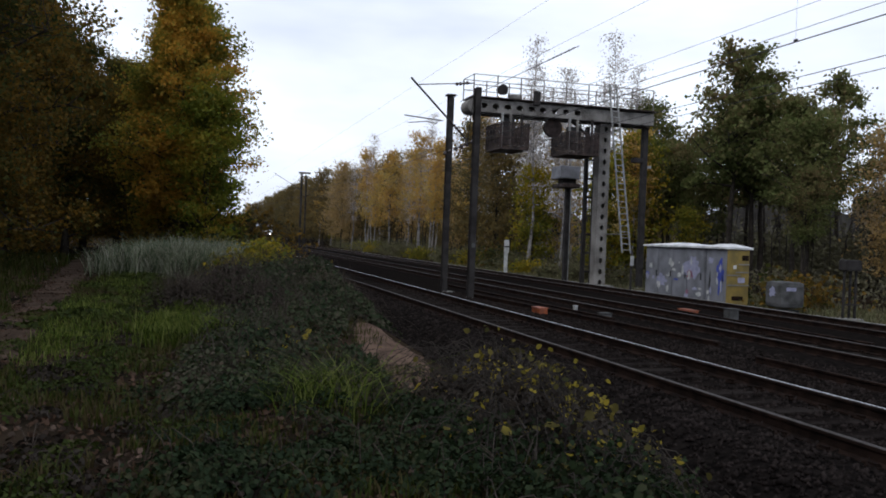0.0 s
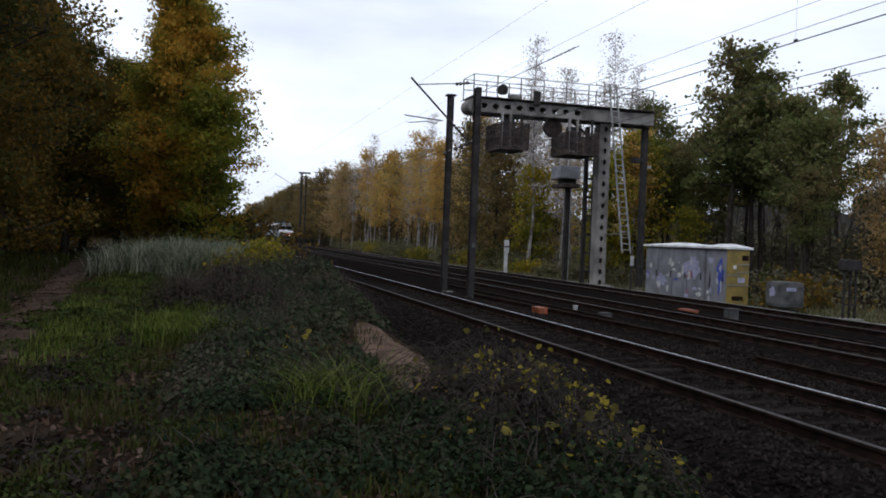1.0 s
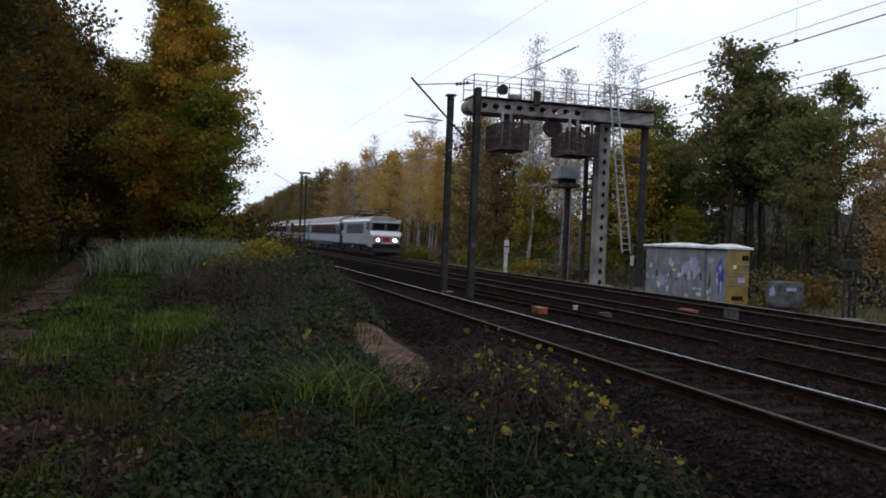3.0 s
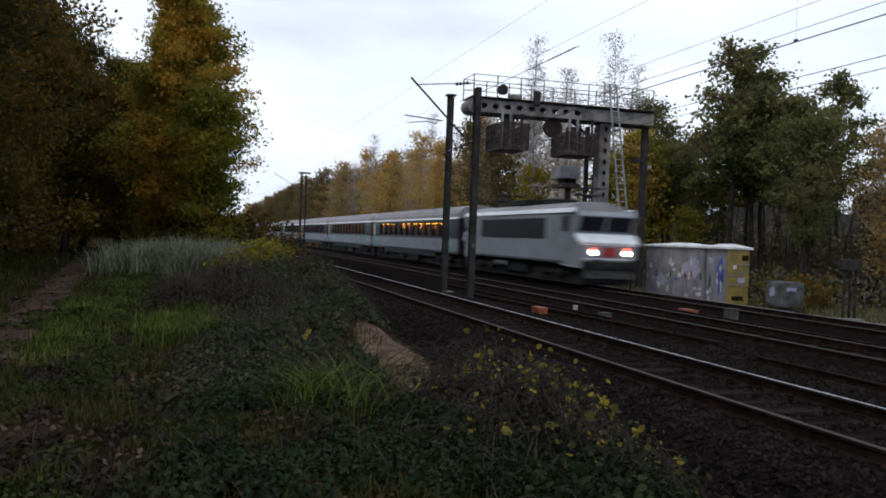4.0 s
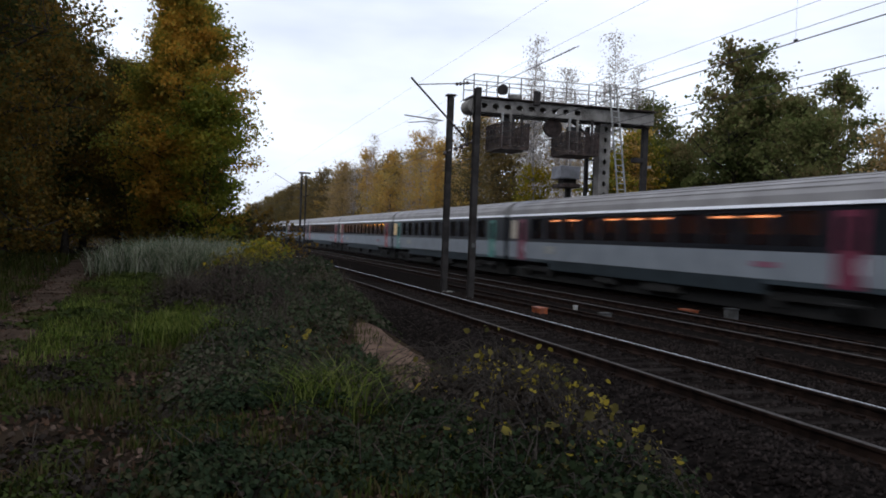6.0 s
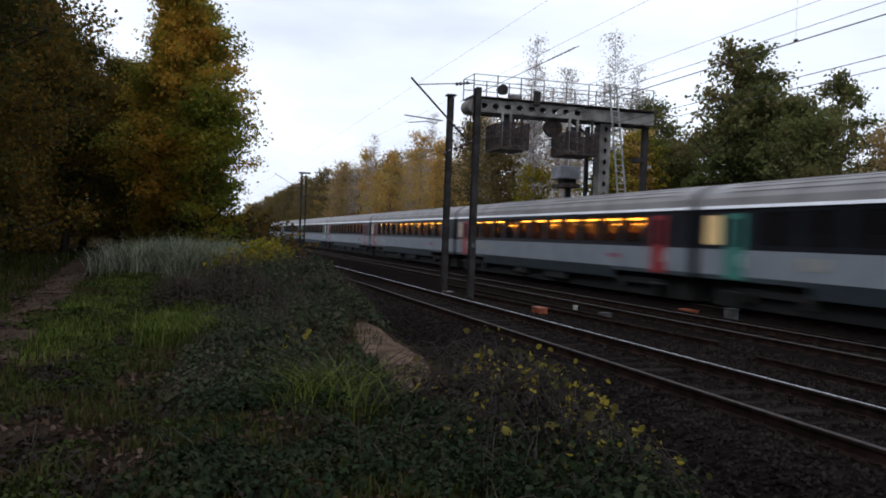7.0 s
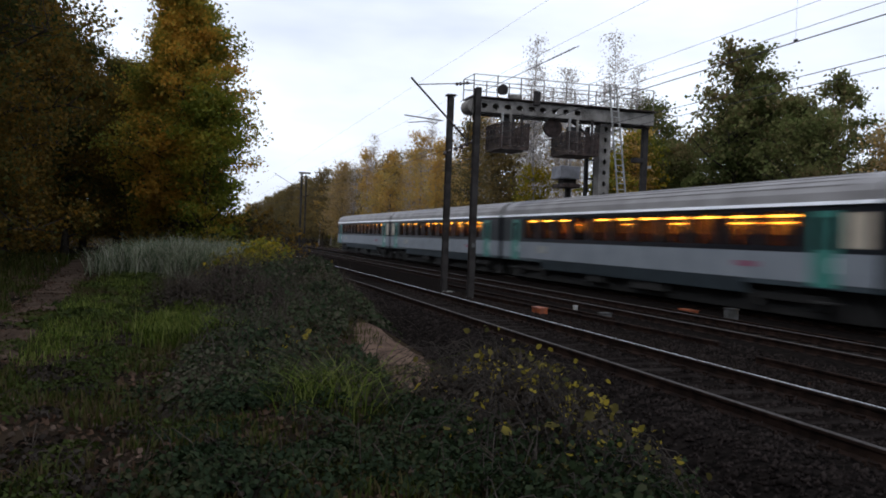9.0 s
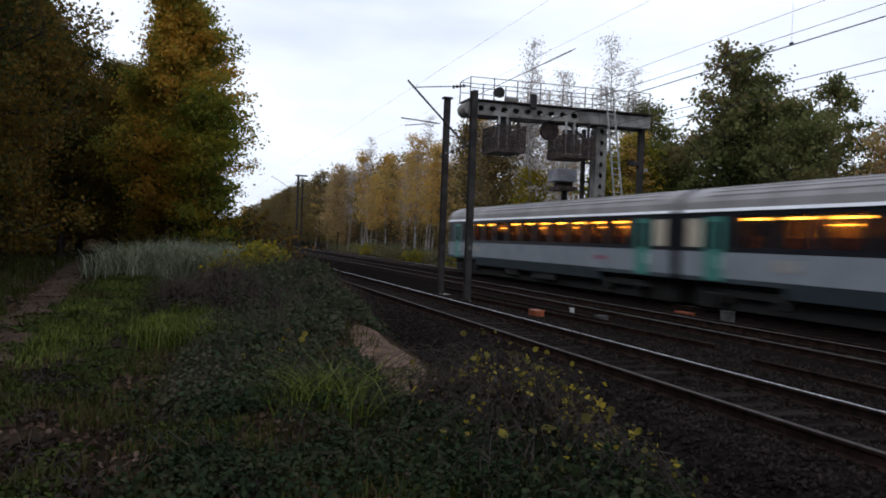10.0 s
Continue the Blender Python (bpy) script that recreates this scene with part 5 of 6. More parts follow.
def hummocks(name, label, material, seed, count, xr, yr, rad, high, leaf, cover=2.6, stems=2, power=1.4, stem_material=None):
    """Low plants in separate cushions with dark hollows between them, and thin stems arching out of each."""
    t = thing(name, label, "undergrowth", kind="stuff")
    rng = np.random.default_rng(seed)
    cx, cy = rng.uniform(*xr, count), yr[0] + (yr[1] - yr[0]) * rng.random(count) ** power
    r, h = rng.uniform(*rad, count), rng.uniform(*high, count)
    k = ~on_sand(cx, cy)
    cx, cy, r, h = cx[k], cy[k], r[k], h[k]
    per = np.maximum(8, cover * 3.1 * (r / leaf) ** 2).astype(int)
    i = np.repeat(np.arange(len(cx)), per)
    n = len(i)
    a, q = rng.uniform(0, 2 * math.pi, n), np.sqrt(rng.random(n))
    wob = 1 + 0.3 * np.sin(3 * a + cx[i] * 9) + 0.15 * np.sin(7 * a + cy[i] * 5)
    x, y = cx[i] + r[i] * q * wob * np.cos(a), cy[i] + r[i] * q * wob * np.sin(a)
    z = gz(x, y) + h[i] * np.sqrt(1 - 0.96 * q ** 2) * rng.random(n) ** 0.3 + 0.01
    nor = np.stack([q * np.cos(a), q * np.sin(a), np.full(n, 0.75)], 1)
    k = ~on_sand(x, y)
    v, f = facing_leaves(rng, np.stack([x, y, z], 1)[k], nor[k], leaf)
    leaf_object("leaves", v, f, material, t)
    if stems:
        sv, sf = [], []
        for j in range(len(cx)):
            for _ in range(stems):
                b, l = rng.uniform(0, 2 * math.pi), r[j] * rng.uniform(0.8, 1.9)
                up = h[j] * rng.uniform(0.9, 1.7)
                pts = [(cx[j] + math.cos(b) * l * u, cy[j] + math.sin(b) * l * u) for u in (0, 0.3, 0.6, 0.85, 1.0)]
                pts = np.array([(px, py, float(gz(px, py)) + up * g) for (px, py), g in zip(pts, (0.0, 0.75, 1.0, 0.8, 0.45))])
                tube_path(pts, np.linspace(0.005, 0.0015, 5), 4, sv, sf)
        add_mesh("stems", sv, sf, stem_material or M_TWIG, t)
    return t


hummocks("ivy", "dark green ivy cushions on the bank", L_IVY, 171, 62, (-0.4, 2.3), (4.9, 8.2), (0.14, 0.38), (0.08, 0.28), 0.036, 1.7, 1)
hummocks("bramble_cushions", "grey-green bramble cushions with pale stems", L_BRAMBLE, 172, 120, (0.1, 2.6), (7.8, 17.0), (0.2, 0.5), (0.14, 0.45), 0.05, 1.7, 4)
hummocks("bramble_cushions", "high dark bramble heap beside the ballast", L_BRAMBLE, 173, 70, (2.1, 3.75), (16.8, 25.5), (0.3, 0.6), (0.25, 0.6), 0.075, 2.2, 4)
hummocks("bramble_cushions", "bramble spilling along the ballast shoulder", L_BRAMBLE, 174, 46, (2.0, 3.7), (25, 36), (0.35, 0.7), (0.3, 0.7), 0.1, 2.2, 3)
hummocks("low_herbs", "low green herbs among fallen leaves", L_MOSS, 175, 90, (-5.0, 0.2), (4.8, 13.0), (0.15, 0.42), (0.05, 0.17), 0.036, 1.5, 1)
hummocks("dry_bracken", "brown withered bracken in the verge", L_DRY, 176, 70, (-5.0, 1.2), (4.9, 14.0), (0.12, 0.34), (0.04, 0.16), 0.042, 1.4, 3)
hummocks("brushwood", "dark heap of withered brush on the bank", L_DRY, 177, 40, (-0.3, 1.7), (15.6, 20.0), (0.3, 0.6), (0.25, 0.6), 0.06, 1.2, 14)
hummocks("low_herbs", "green herbs along the trail", L_MOSS, 178, 60, (-2.4, -0.6), (14.0, 30.0), (0.25, 0.5), (0.06, 0.2), 0.07, 1.8, 0)


bramble("bramble_bush", "low dark bramble mound with grey-green leaves", L_BRAMBLE, 71, 12000, 1.6, 20.5, 1.5, 5.0, 0.6, 0.07, 260)
bramble("bramble_bush", "yellowing bramble growing over the ballast edge", L_YELLOWB, 74, 1500, 3.0, 7.7, 0.65, 1.5, 0.7, 0.05, 200)
bramble("bramble_bush", "dark withered bramble beneath yellowing leaves", L_DRY, 75, 6000, 2.85, 7.0, 0.7, 1.7, 0.45, 0.045, 300)
bramble("bramble_bush", "yellow-green bush beside the near track", L_GREENY, 76, 8000, 2.05, 28.0, 0.7, 2.2, 1.1, 0.09, 160)
bramble("bramble_bush", "dark shrub between the oak and the near track", L_DARK, 80, 16000, 2.2, 43.0, 1.1, 3.0, 3.1, 0.12, 200)
bramble("bramble_bush", "dark shrub between the oak and the near track", L_DARK, 81, 8000, 1.9, 50.0, 1.6, 4.0, 2.5, 0.14, 120)
bramble("bramble_bush", "dark bramble at the foot of the ballast shoulder", L_IVY, 82, 6500, 2.5, 5.2, 0.85, 0.9, 0.3, 0.036, 90)
bramble("bramble_bush", "few yellow bramble leaves over dark stems", L_YELLOWB, 83, 260, 2.6, 5.7, 0.7, 0.9, 0.5, 0.055, 70)
bramble("bramble_bush", "few yellow leaves on stems in the ballast", L_YELLOWB, 84, 160, 3.7, 7.0, 0.5, 1.6, 0.3, 0.05, 40)
bramble("bramble_bush", "small yellow-leaved shoots on the bank", L_YELLOWB, 85, 160, 1.0, 10.6, 0.5, 0.7, 0.35, 0.06, 30)


SHRUBS = ((22.5, 85.0, 1.5, L_GREENY), (22.9, 77.0, 1.2, L_VERGE), (22.6, 93.0, 1.7, L_VERGE), (22.5, 55.0, 1.1, L_GREENY), (22.9, 60.0, 1.5, L_VERGE), (22.2, 51.0, 0.9, L_VERGE),
          (23.2, 64.5, 2.3, L_DARK), (23.1, 70.0, 1.5, L_GREENY), (23.8, 102.0, 2.2, L_VERGE), (23.5, 114.0, 2.0, L_GREENY), (22.6, 47.0, 1.2, L_VERGE), (28.0, 25.0, 1.5, L_GREENY), (29.5, 27.0, 1.6, L_VERGE), (22.3, 27.6, 1.7, L_DARK))
for i, (x, y, h, leaf_m) in enumerate(SHRUBS):
    bramble("shrub", "dark leafy shrub on the far verge" if leaf_m is L_DARK else "yellow-green shrub on the far verge" if leaf_m is L_GREENY else "withered pale shrub on the far verge",
            leaf_m, 120 + i, 2600, x, y, 0.55 + 0.35 * h, 0.7 + 0.4 * h, h, 0.13, 60, 0.4)


def fallen_stick(x0, y0, z0, x1, y1, z1):
    t = thing("fallen_stick", "long bare pale stick leaning out of the bramble", "stick")
    verts, faces = [], []
    pts = np.array([(x0, y0, z0), (x0 * 0.6 + x1 * 0.4, y0 * 0.6 + y1 * 0.4, z0 * 0.6 + z1 * 0.4 + 0.03), (x1, y1, z1)])
    tube_path(pts, [0.009, 0.007, 0.004], 6, verts, faces)
    add_mesh("stick", verts, faces, M_TWIG, t)


fallen_stick(1.72, 6.35, 0.1, 2.2, 7.1, 0.34)


# ---- the train ----
M_SIDE = mat("coach_white", (0.2514, 0.2786, 0.311), 0.45, dark=(0.2074, 0.23, 0.2592), scale=1.2, fine=20, bump=0.02, spec=0.06)
M_SKIRT = mat("coach_skirt", (0.0405, 0.057, 0.069), 0.55, dark=(0.027, 0.0372, 0.045), scale=1.5, fine=20, bump=0.03)
M_BAND = mat("coach_window_band", (0.018, 0.02, 0.026), 0.35, dark=(0.01, 0.011, 0.015), scale=2, fine=20, bump=0.0, spec=0.15)
M_ROOF = mat("coach_roof", (0.3, 0.29, 0.29), 0.6, dark=(0.2, 0.19, 0.19), scale=0.8, fine=12, bump=0.05)
M_GUTTER = mat("coach_gutter", (0.8, 0.82, 0.86), 0.4, dark=(0.62, 0.64, 0.68), scale=2, fine=20, bump=0.0)
M_UNDER = mat("underframe", (0.014, 0.0133, 0.0126), 0.9, dark=(0.0063, 0.0063, 0.0063), scale=3, fine=30)
M_TEAL = mat("teal_door", (0.05, 0.24, 0.2), 0.45, dark=(0.04, 0.18, 0.15), scale=2, fine=20, bump=0.0)
M_RED = mat("red_door", (0.32, 0.022, 0.03), 0.45, dark=(0.22, 0.018, 0.024), scale=2, fine=20, bump=0.0)
M_MAROON = mat("maroon_door", (0.2, 0.03, 0.07), 0.45, dark=(0.13, 0.022, 0.045), scale=2, fine=20, bump=0.0)
M_LOCO = mat("loco_grey", (0.2736, 0.2952, 0.3204), 0.5, dark=(0.2189, 0.2376, 0.2592), scale=1.0, fine=18, bump=0.03, spec=0.15)
# red of the headlights' glare, put into a surface colour
M_GLARE = mat("glare_red", (0.42, 0.04, 0.035), 0.5, dark=(0.2, 0.025, 0.022), scale=4, fine=30, bump=0.0, spec=0.2)
M_LOUVRE = mat("loco_louvre", (0.03, 0.03, 0.032), 0.6, dark=(0.018, 0.018, 0.019), scale=4, fine=30)
M_SEAT = mat("seat_cloth", (0.2, 0.11, 0.05), 0.9, dark=(0.06, 0.035, 0.02), scale=6, fine=40)
M_CURTAIN = mat("curtain_cloth", (0.12, 0.105, 0.09), 0.9, dark=(0.06, 0.052, 0.045), scale=6, fine=40)
M_INSIDE = mat("coach_lining", (0.6, 0.42, 0.2), 0.8, dark=(0.45, 0.3, 0.15), scale=2, fine=20)
M_BLIND = mat("cream_pane", (0.55, 0.48, 0.38), 0.5, dark=(0.45, 0.39, 0.31), scale=3, fine=20, bump=0.0)
M_BLIND_LIT = glow("lit_cream_pane", (0.7, 0.5, 0.24), 0.2)
M_LAMP = glow("reading_lamp_glow", (1.0, 0.45, 0.06), 34.0)
M_LAMP_DIM = glow("dim_lamp_glow", (1.0, 0.4, 0.2), 7.0)
M_HEAD = glow("headlight_glow", (1.0, 0.8, 0.62), 120.0)
M_TAIL = glow("marker_glow", (1.0, 0.08, 0.03), 9.0)
G_COACH = tinted("coach_glass", (0.72, 0.68, 0.62), 0.58)
G_DARK = tinted("dark_glass", (0.1, 0.1, 0.11), 0.04)

HALF, LEN = 1.4125, 26.4
ZS, ZB, ZW, ZG, ZT = 0.62, 1.07, 1.86, 3.12, 4.01   # skirt foot, white band foot, window band foot, gutter, roof crown


def arc_roof(half, zg, zt, n=14):
    return [(-half * math.cos(math.pi * i / n), zg + (zt - zg) * math.sin(math.pi * i / n) ** 0.75) for i in range(n + 1)]


def windows_wall(sx, y0, y1, z0, z1, openings, thick=0.06):
    """A side wall at x = sx with real openings (ya, yb, za, zb), as a bmesh of blocks that butt."""
    bm = bmesh.new()
    x0, x1 = (sx, sx + thick) if sx < 0 else (sx - thick, sx)
    cur = y0
    for ya, yb, za, zb in openings:
        box(bm, x0, x1, cur, ya, z0, z1)
        box(bm, x0, x1, ya, yb, z0, za)
        box(bm, x0, x1, ya, yb, zb, z1)
        cur = yb
    box(bm, x0, x1, cur, y1, z0, z1)
    bmesh.ops.remove_doubles(bm, verts=bm.verts, dist=1e-4)
    return bm


def bogie(parent, y, base=2.56, r=0.46):
    b = part("bogie", boxes((-1.2, -1.05, y - 1.7, y + 1.7, 0.5, 0.72), (1.05, 1.2, y - 1.7, y + 1.7, 0.5, 0.72), (-1.05, 1.05, y - 0.25, y + 0.25, 0.5, 0.8),
                            (-1.25, -1.1, y - base / 2 - 0.2, y - base / 2 + 0.2, 0.3, 0.62), (-1.25, -1.1, y + base / 2 - 0.2, y + base / 2 + 0.2, 0.3, 0.62), bevel=0.02), M_UNDER, parent, "dark bogie frame")
    for dy in (-base / 2, base / 2):
        w = tubes(((-0.82, y + dy, r), (-0.69, y + dy, r), r), ((0.69, y + dy, r), (0.82, y + dy, r), r), ((-0.69, y + dy, r), (0.69, y + dy, r), 0.08), sides=24)
        part("wheelset", w, M_UNDER, b)
    for dy in (-0.35, 0.35):
        part("spring", tubes(((-1.15, y + dy, 0.73), (-1.15, y + dy, 0.98), 0.12), sides=12), M_UNDER, b)


def coach(door_mat, lit, label, front_pane, rear_pane):
    """A main-line coach; y runs along it, travel towards -y, rail top at z = 0, the seen side at -x."""
    c = thing("passenger_coach", label, "railway coach", group="coaches of the express train")
    a, b = -LEN / 2 + 0.32, LEN / 2 - 0.32
    doors = [(a + 1.4, a + 2.34), (b - 2.34, b - 1.4)]
    # lower side and skirt
    for sx in (-HALF, HALF):
        t = 0.06 if sx < 0 else -0.06
        part("side_panel", boxes((min(sx, sx + t), max(sx, sx + t), a, b, ZB, ZW)), M_SIDE, c, "pale grey side panel")
        k = part("skirt", extrude([(sx, ZB - 0.003), (sx + t, ZB - 0.003), (sx + t * 2.6, ZS), (sx + t * 1.6, ZS)], a + 5.2, b - 5.2), M_SKIRT, c, "slate blue lower skirt")
        part("sole_bar", extrude([(sx + 0.2 * t, ZB - 0.003), (sx + t, ZB - 0.003), (sx + t, 0.93), (sx + 0.2 * t, 0.93)], a, a + 5.197), M_SKIRT, c)
        part("sole_bar", extrude([(sx + 0.2 * t, ZB - 0.003), (sx + t, ZB - 0.003), (sx + t, 0.93), (sx + 0.2 * t, 0.93)], b - 5.197, b), M_SKIRT, c)
    # window band with real openings on the seen side
    n = 11
    y0, y1 = doors[0][1] + 0.5, doors[1][0] - 0.5
    pitch = (y1 - y0) / n
    wins = [(y0 + pitch * i + 0.17, y0 + pitch * (i + 1) - 0.17, 2.02, 2.98) for i in range(n)]
    vest = [(a + 0.3, a + 1.15, 2.0, 2.92), (b - 1.15, b - 0.3, 2.0, 2.92)]
    part("window_band", windows_wall(-HALF, a, b, ZW, ZG, [vest[0]] + wins + [vest[1]]), M_BAND, c, "dark band round the windows")
    part("far_window_band", boxes((HALF - 0.06, HALF, a, b, ZW, ZG)), M_BAND, c)
    for ya, yb, za, zb in wins:
        part("window", boxes((-HALF + 0.02, -HALF + 0.026, ya, yb, za, zb)), G_COACH, c, "tinted window")
    for i, (ya, yb, za, zb) in enumerate(vest):
        part("vestibule_window", boxes((-HALF + 0.02, -HALF + 0.026, ya, yb, za, zb)), (front_pane, rear_pane)[i], c, "toilet window")
    for ya, yb in doors:
        d = part("door", boxes((-HALF - 0.02, -HALF - 0.003, ya, yb, ZB - 0.1, ZG - 0.16), bevel=0.005), door_mat, c)
        part("door_glass", boxes((-HALF - 0.03, -HALF - 0.022, ya + 0.25, yb - 0.25, 1.95, 2.8)), G_DARK, d)
        part("door_handle", boxes((-HALF - 0.05, -HALF - 0.022, ya + 0.06, ya + 0.1, 1.35, 1.75)), M_GUTTER, d)
        part("step", boxes((-HALF - 0.1, -HALF + 0.15, ya, yb, 0.55, 0.6)), M_UNDER, d)
    part("route_plate", boxes((-HALF - 0.012, -HALF - 0.003, 7.0, 8.2, 1.35, 1.7)), M_LADDER, c, "pale plate with unreadable writing")
    part("side_mark", boxes((-HALF - 0.012, -HALF - 0.003, -8.3, -7.2, 1.4, 1.56)), M_PINK, c, "small faded pinkish mark")
    # roof with shallow ribs, gutters
    part("roof", extrude(arc_roof(HALF, ZG + 0.05, ZT), a, b, closed=True), M_ROOF, c, "grey ribbed curved roof", smooth=False)
    for i in (2, 3, 4, 5):
        x, z = arc_roof(HALF, ZG + 0.05, ZT)[i]
        part("roof_rib", boxes((x - 0.02, x + 0.02, a + 1.2, b - 1.2, z - 0.02, z + 0.018)), M_ROOF, c)
    for sx in (-1, 1):
        g = [(sx * HALF, ZG - 0.02), (sx * (HALF + 0.06), ZG - 0.01), (sx * (HALF - 0.06), ZG + 0.17), (sx * (HALF - 0.1), ZG + 0.13)]
        part("gutter", extrude(g, a, b), M_GUTTER, c, "white gutter strip")
    # ends, gangways, floor, ceiling
    for y, s in ((a, -1), (b, 1)):
        part("end_wall", boxes((-HALF + 0.06, HALF - 0.06, min(y, y - s * 0.08), max(y, y - s * 0.08), 0.95, ZG + 0.045)), M_BAND, c)
        part("gangway_bellows", boxes((-0.6, 0.6, min(y, y + s * 0.3), max(y, y + s * 0.3), 1.1, 3.3), bevel=0.08), M_UNDER, c, "black rubber gangway")
        part("buffer", tubes(((-0.87, y, 1.05), (-0.87, y + s * 0.3, 1.05), 0.16), ((0.87, y, 1.05), (0.87, y + s * 0.3, 1.05), 0.16), sides=14), M_UNDER, c)
    part("floor", boxes((-HALF + 0.065, HALF - 0.065, a + 0.085, b - 0.085, 1.1, 1.2)), M_INSIDE, c)
    part("lining", boxes((0.1, 0.14, a + 0.1, b - 0.1, 1.203, ZG + 0.04)), M_INSIDE, c, "brown inside wall")
    part("luggage_rack", boxes((-1.3, -0.85, y0, y1, 2.92, 2.95)), M_INSIDE, c)
    seat = None
    for i in range(n):
        for q in (0.28, 0.78):
            y = y0 + pitch * (i + q)
            if seat is None:
                bm = boxes((-0.5, 0.5, -0.08, 0.08, 0.4, 1.15), (-0.5, 0.5, -0.5, 0.1, 0.25, 0.42), bevel=0.05)
                seat = part("seat", bm, M_SEAT, c)
                seat.matrix_basis = pose(-0.75, y, 1.2)
            else:
                share(seat, "seat", pose(-0.75, y, 1.2), c)
    # curtains gathered on the posts between the windows
    cloth = None
    for i in range(n + 1):
        y = y0 + pitch * i
        if cloth is None:
            cloth = part("curtain", boxes((0, 0.24, -0.13, 0.13, 0, 1.02), bevel=0.04), M_CURTAIN, c, "grey-brown gathered curtain")
            cloth.matrix_basis = pose(-HALF + 0.07, y, 1.99)
        else:
            share(cloth, "curtain", pose(-HALF + 0.07, y, 1.99), c)
    if lit:
        for i, (ya, yb, za, zb) in enumerate(wins):
            if i == 7 or (lit == 2 and i in (0, 3, 10)):
                continue
            part("window_lamp", boxes((-1.12, -1.09, ya - 0.05, yb + 0.05, 2.84, 2.9)), M_LAMP if lit == 1 else M_LAMP_DIM, c, "glowing amber lamp strip")
            if lit == 1 and i in (1, 2, 4, 6, 9):
                part("rack_lamp", boxes((0.05, 0.08, ya + 0.15, yb - 0.1, 2.72, 2.745)), M_LAMP, c, "glowing amber lamp strip")
    for y in (a + 3.6, b - 3.6):
        bogie(c, y)
    for y, z in (((-3.0, -0.6), 0.3), ((1.6, 3.2), 0.33)):
        part("battery_box", boxes((-1.25, -1.003, y[0], y[1], z, 0.95), bevel=0.03), M_UNDER, c)
    part("underframe", boxes((-1.0, 1.0, a + 0.4, b - 0.4, 0.1, 1.09)), M_UNDER, c, "black underframe")
    part("air_tank", tubes(((-0.9, 4.0, 0.62), (-0.9, 6.2, 0.62), 0.22), sides=14), M_UNDER, c)
    return c


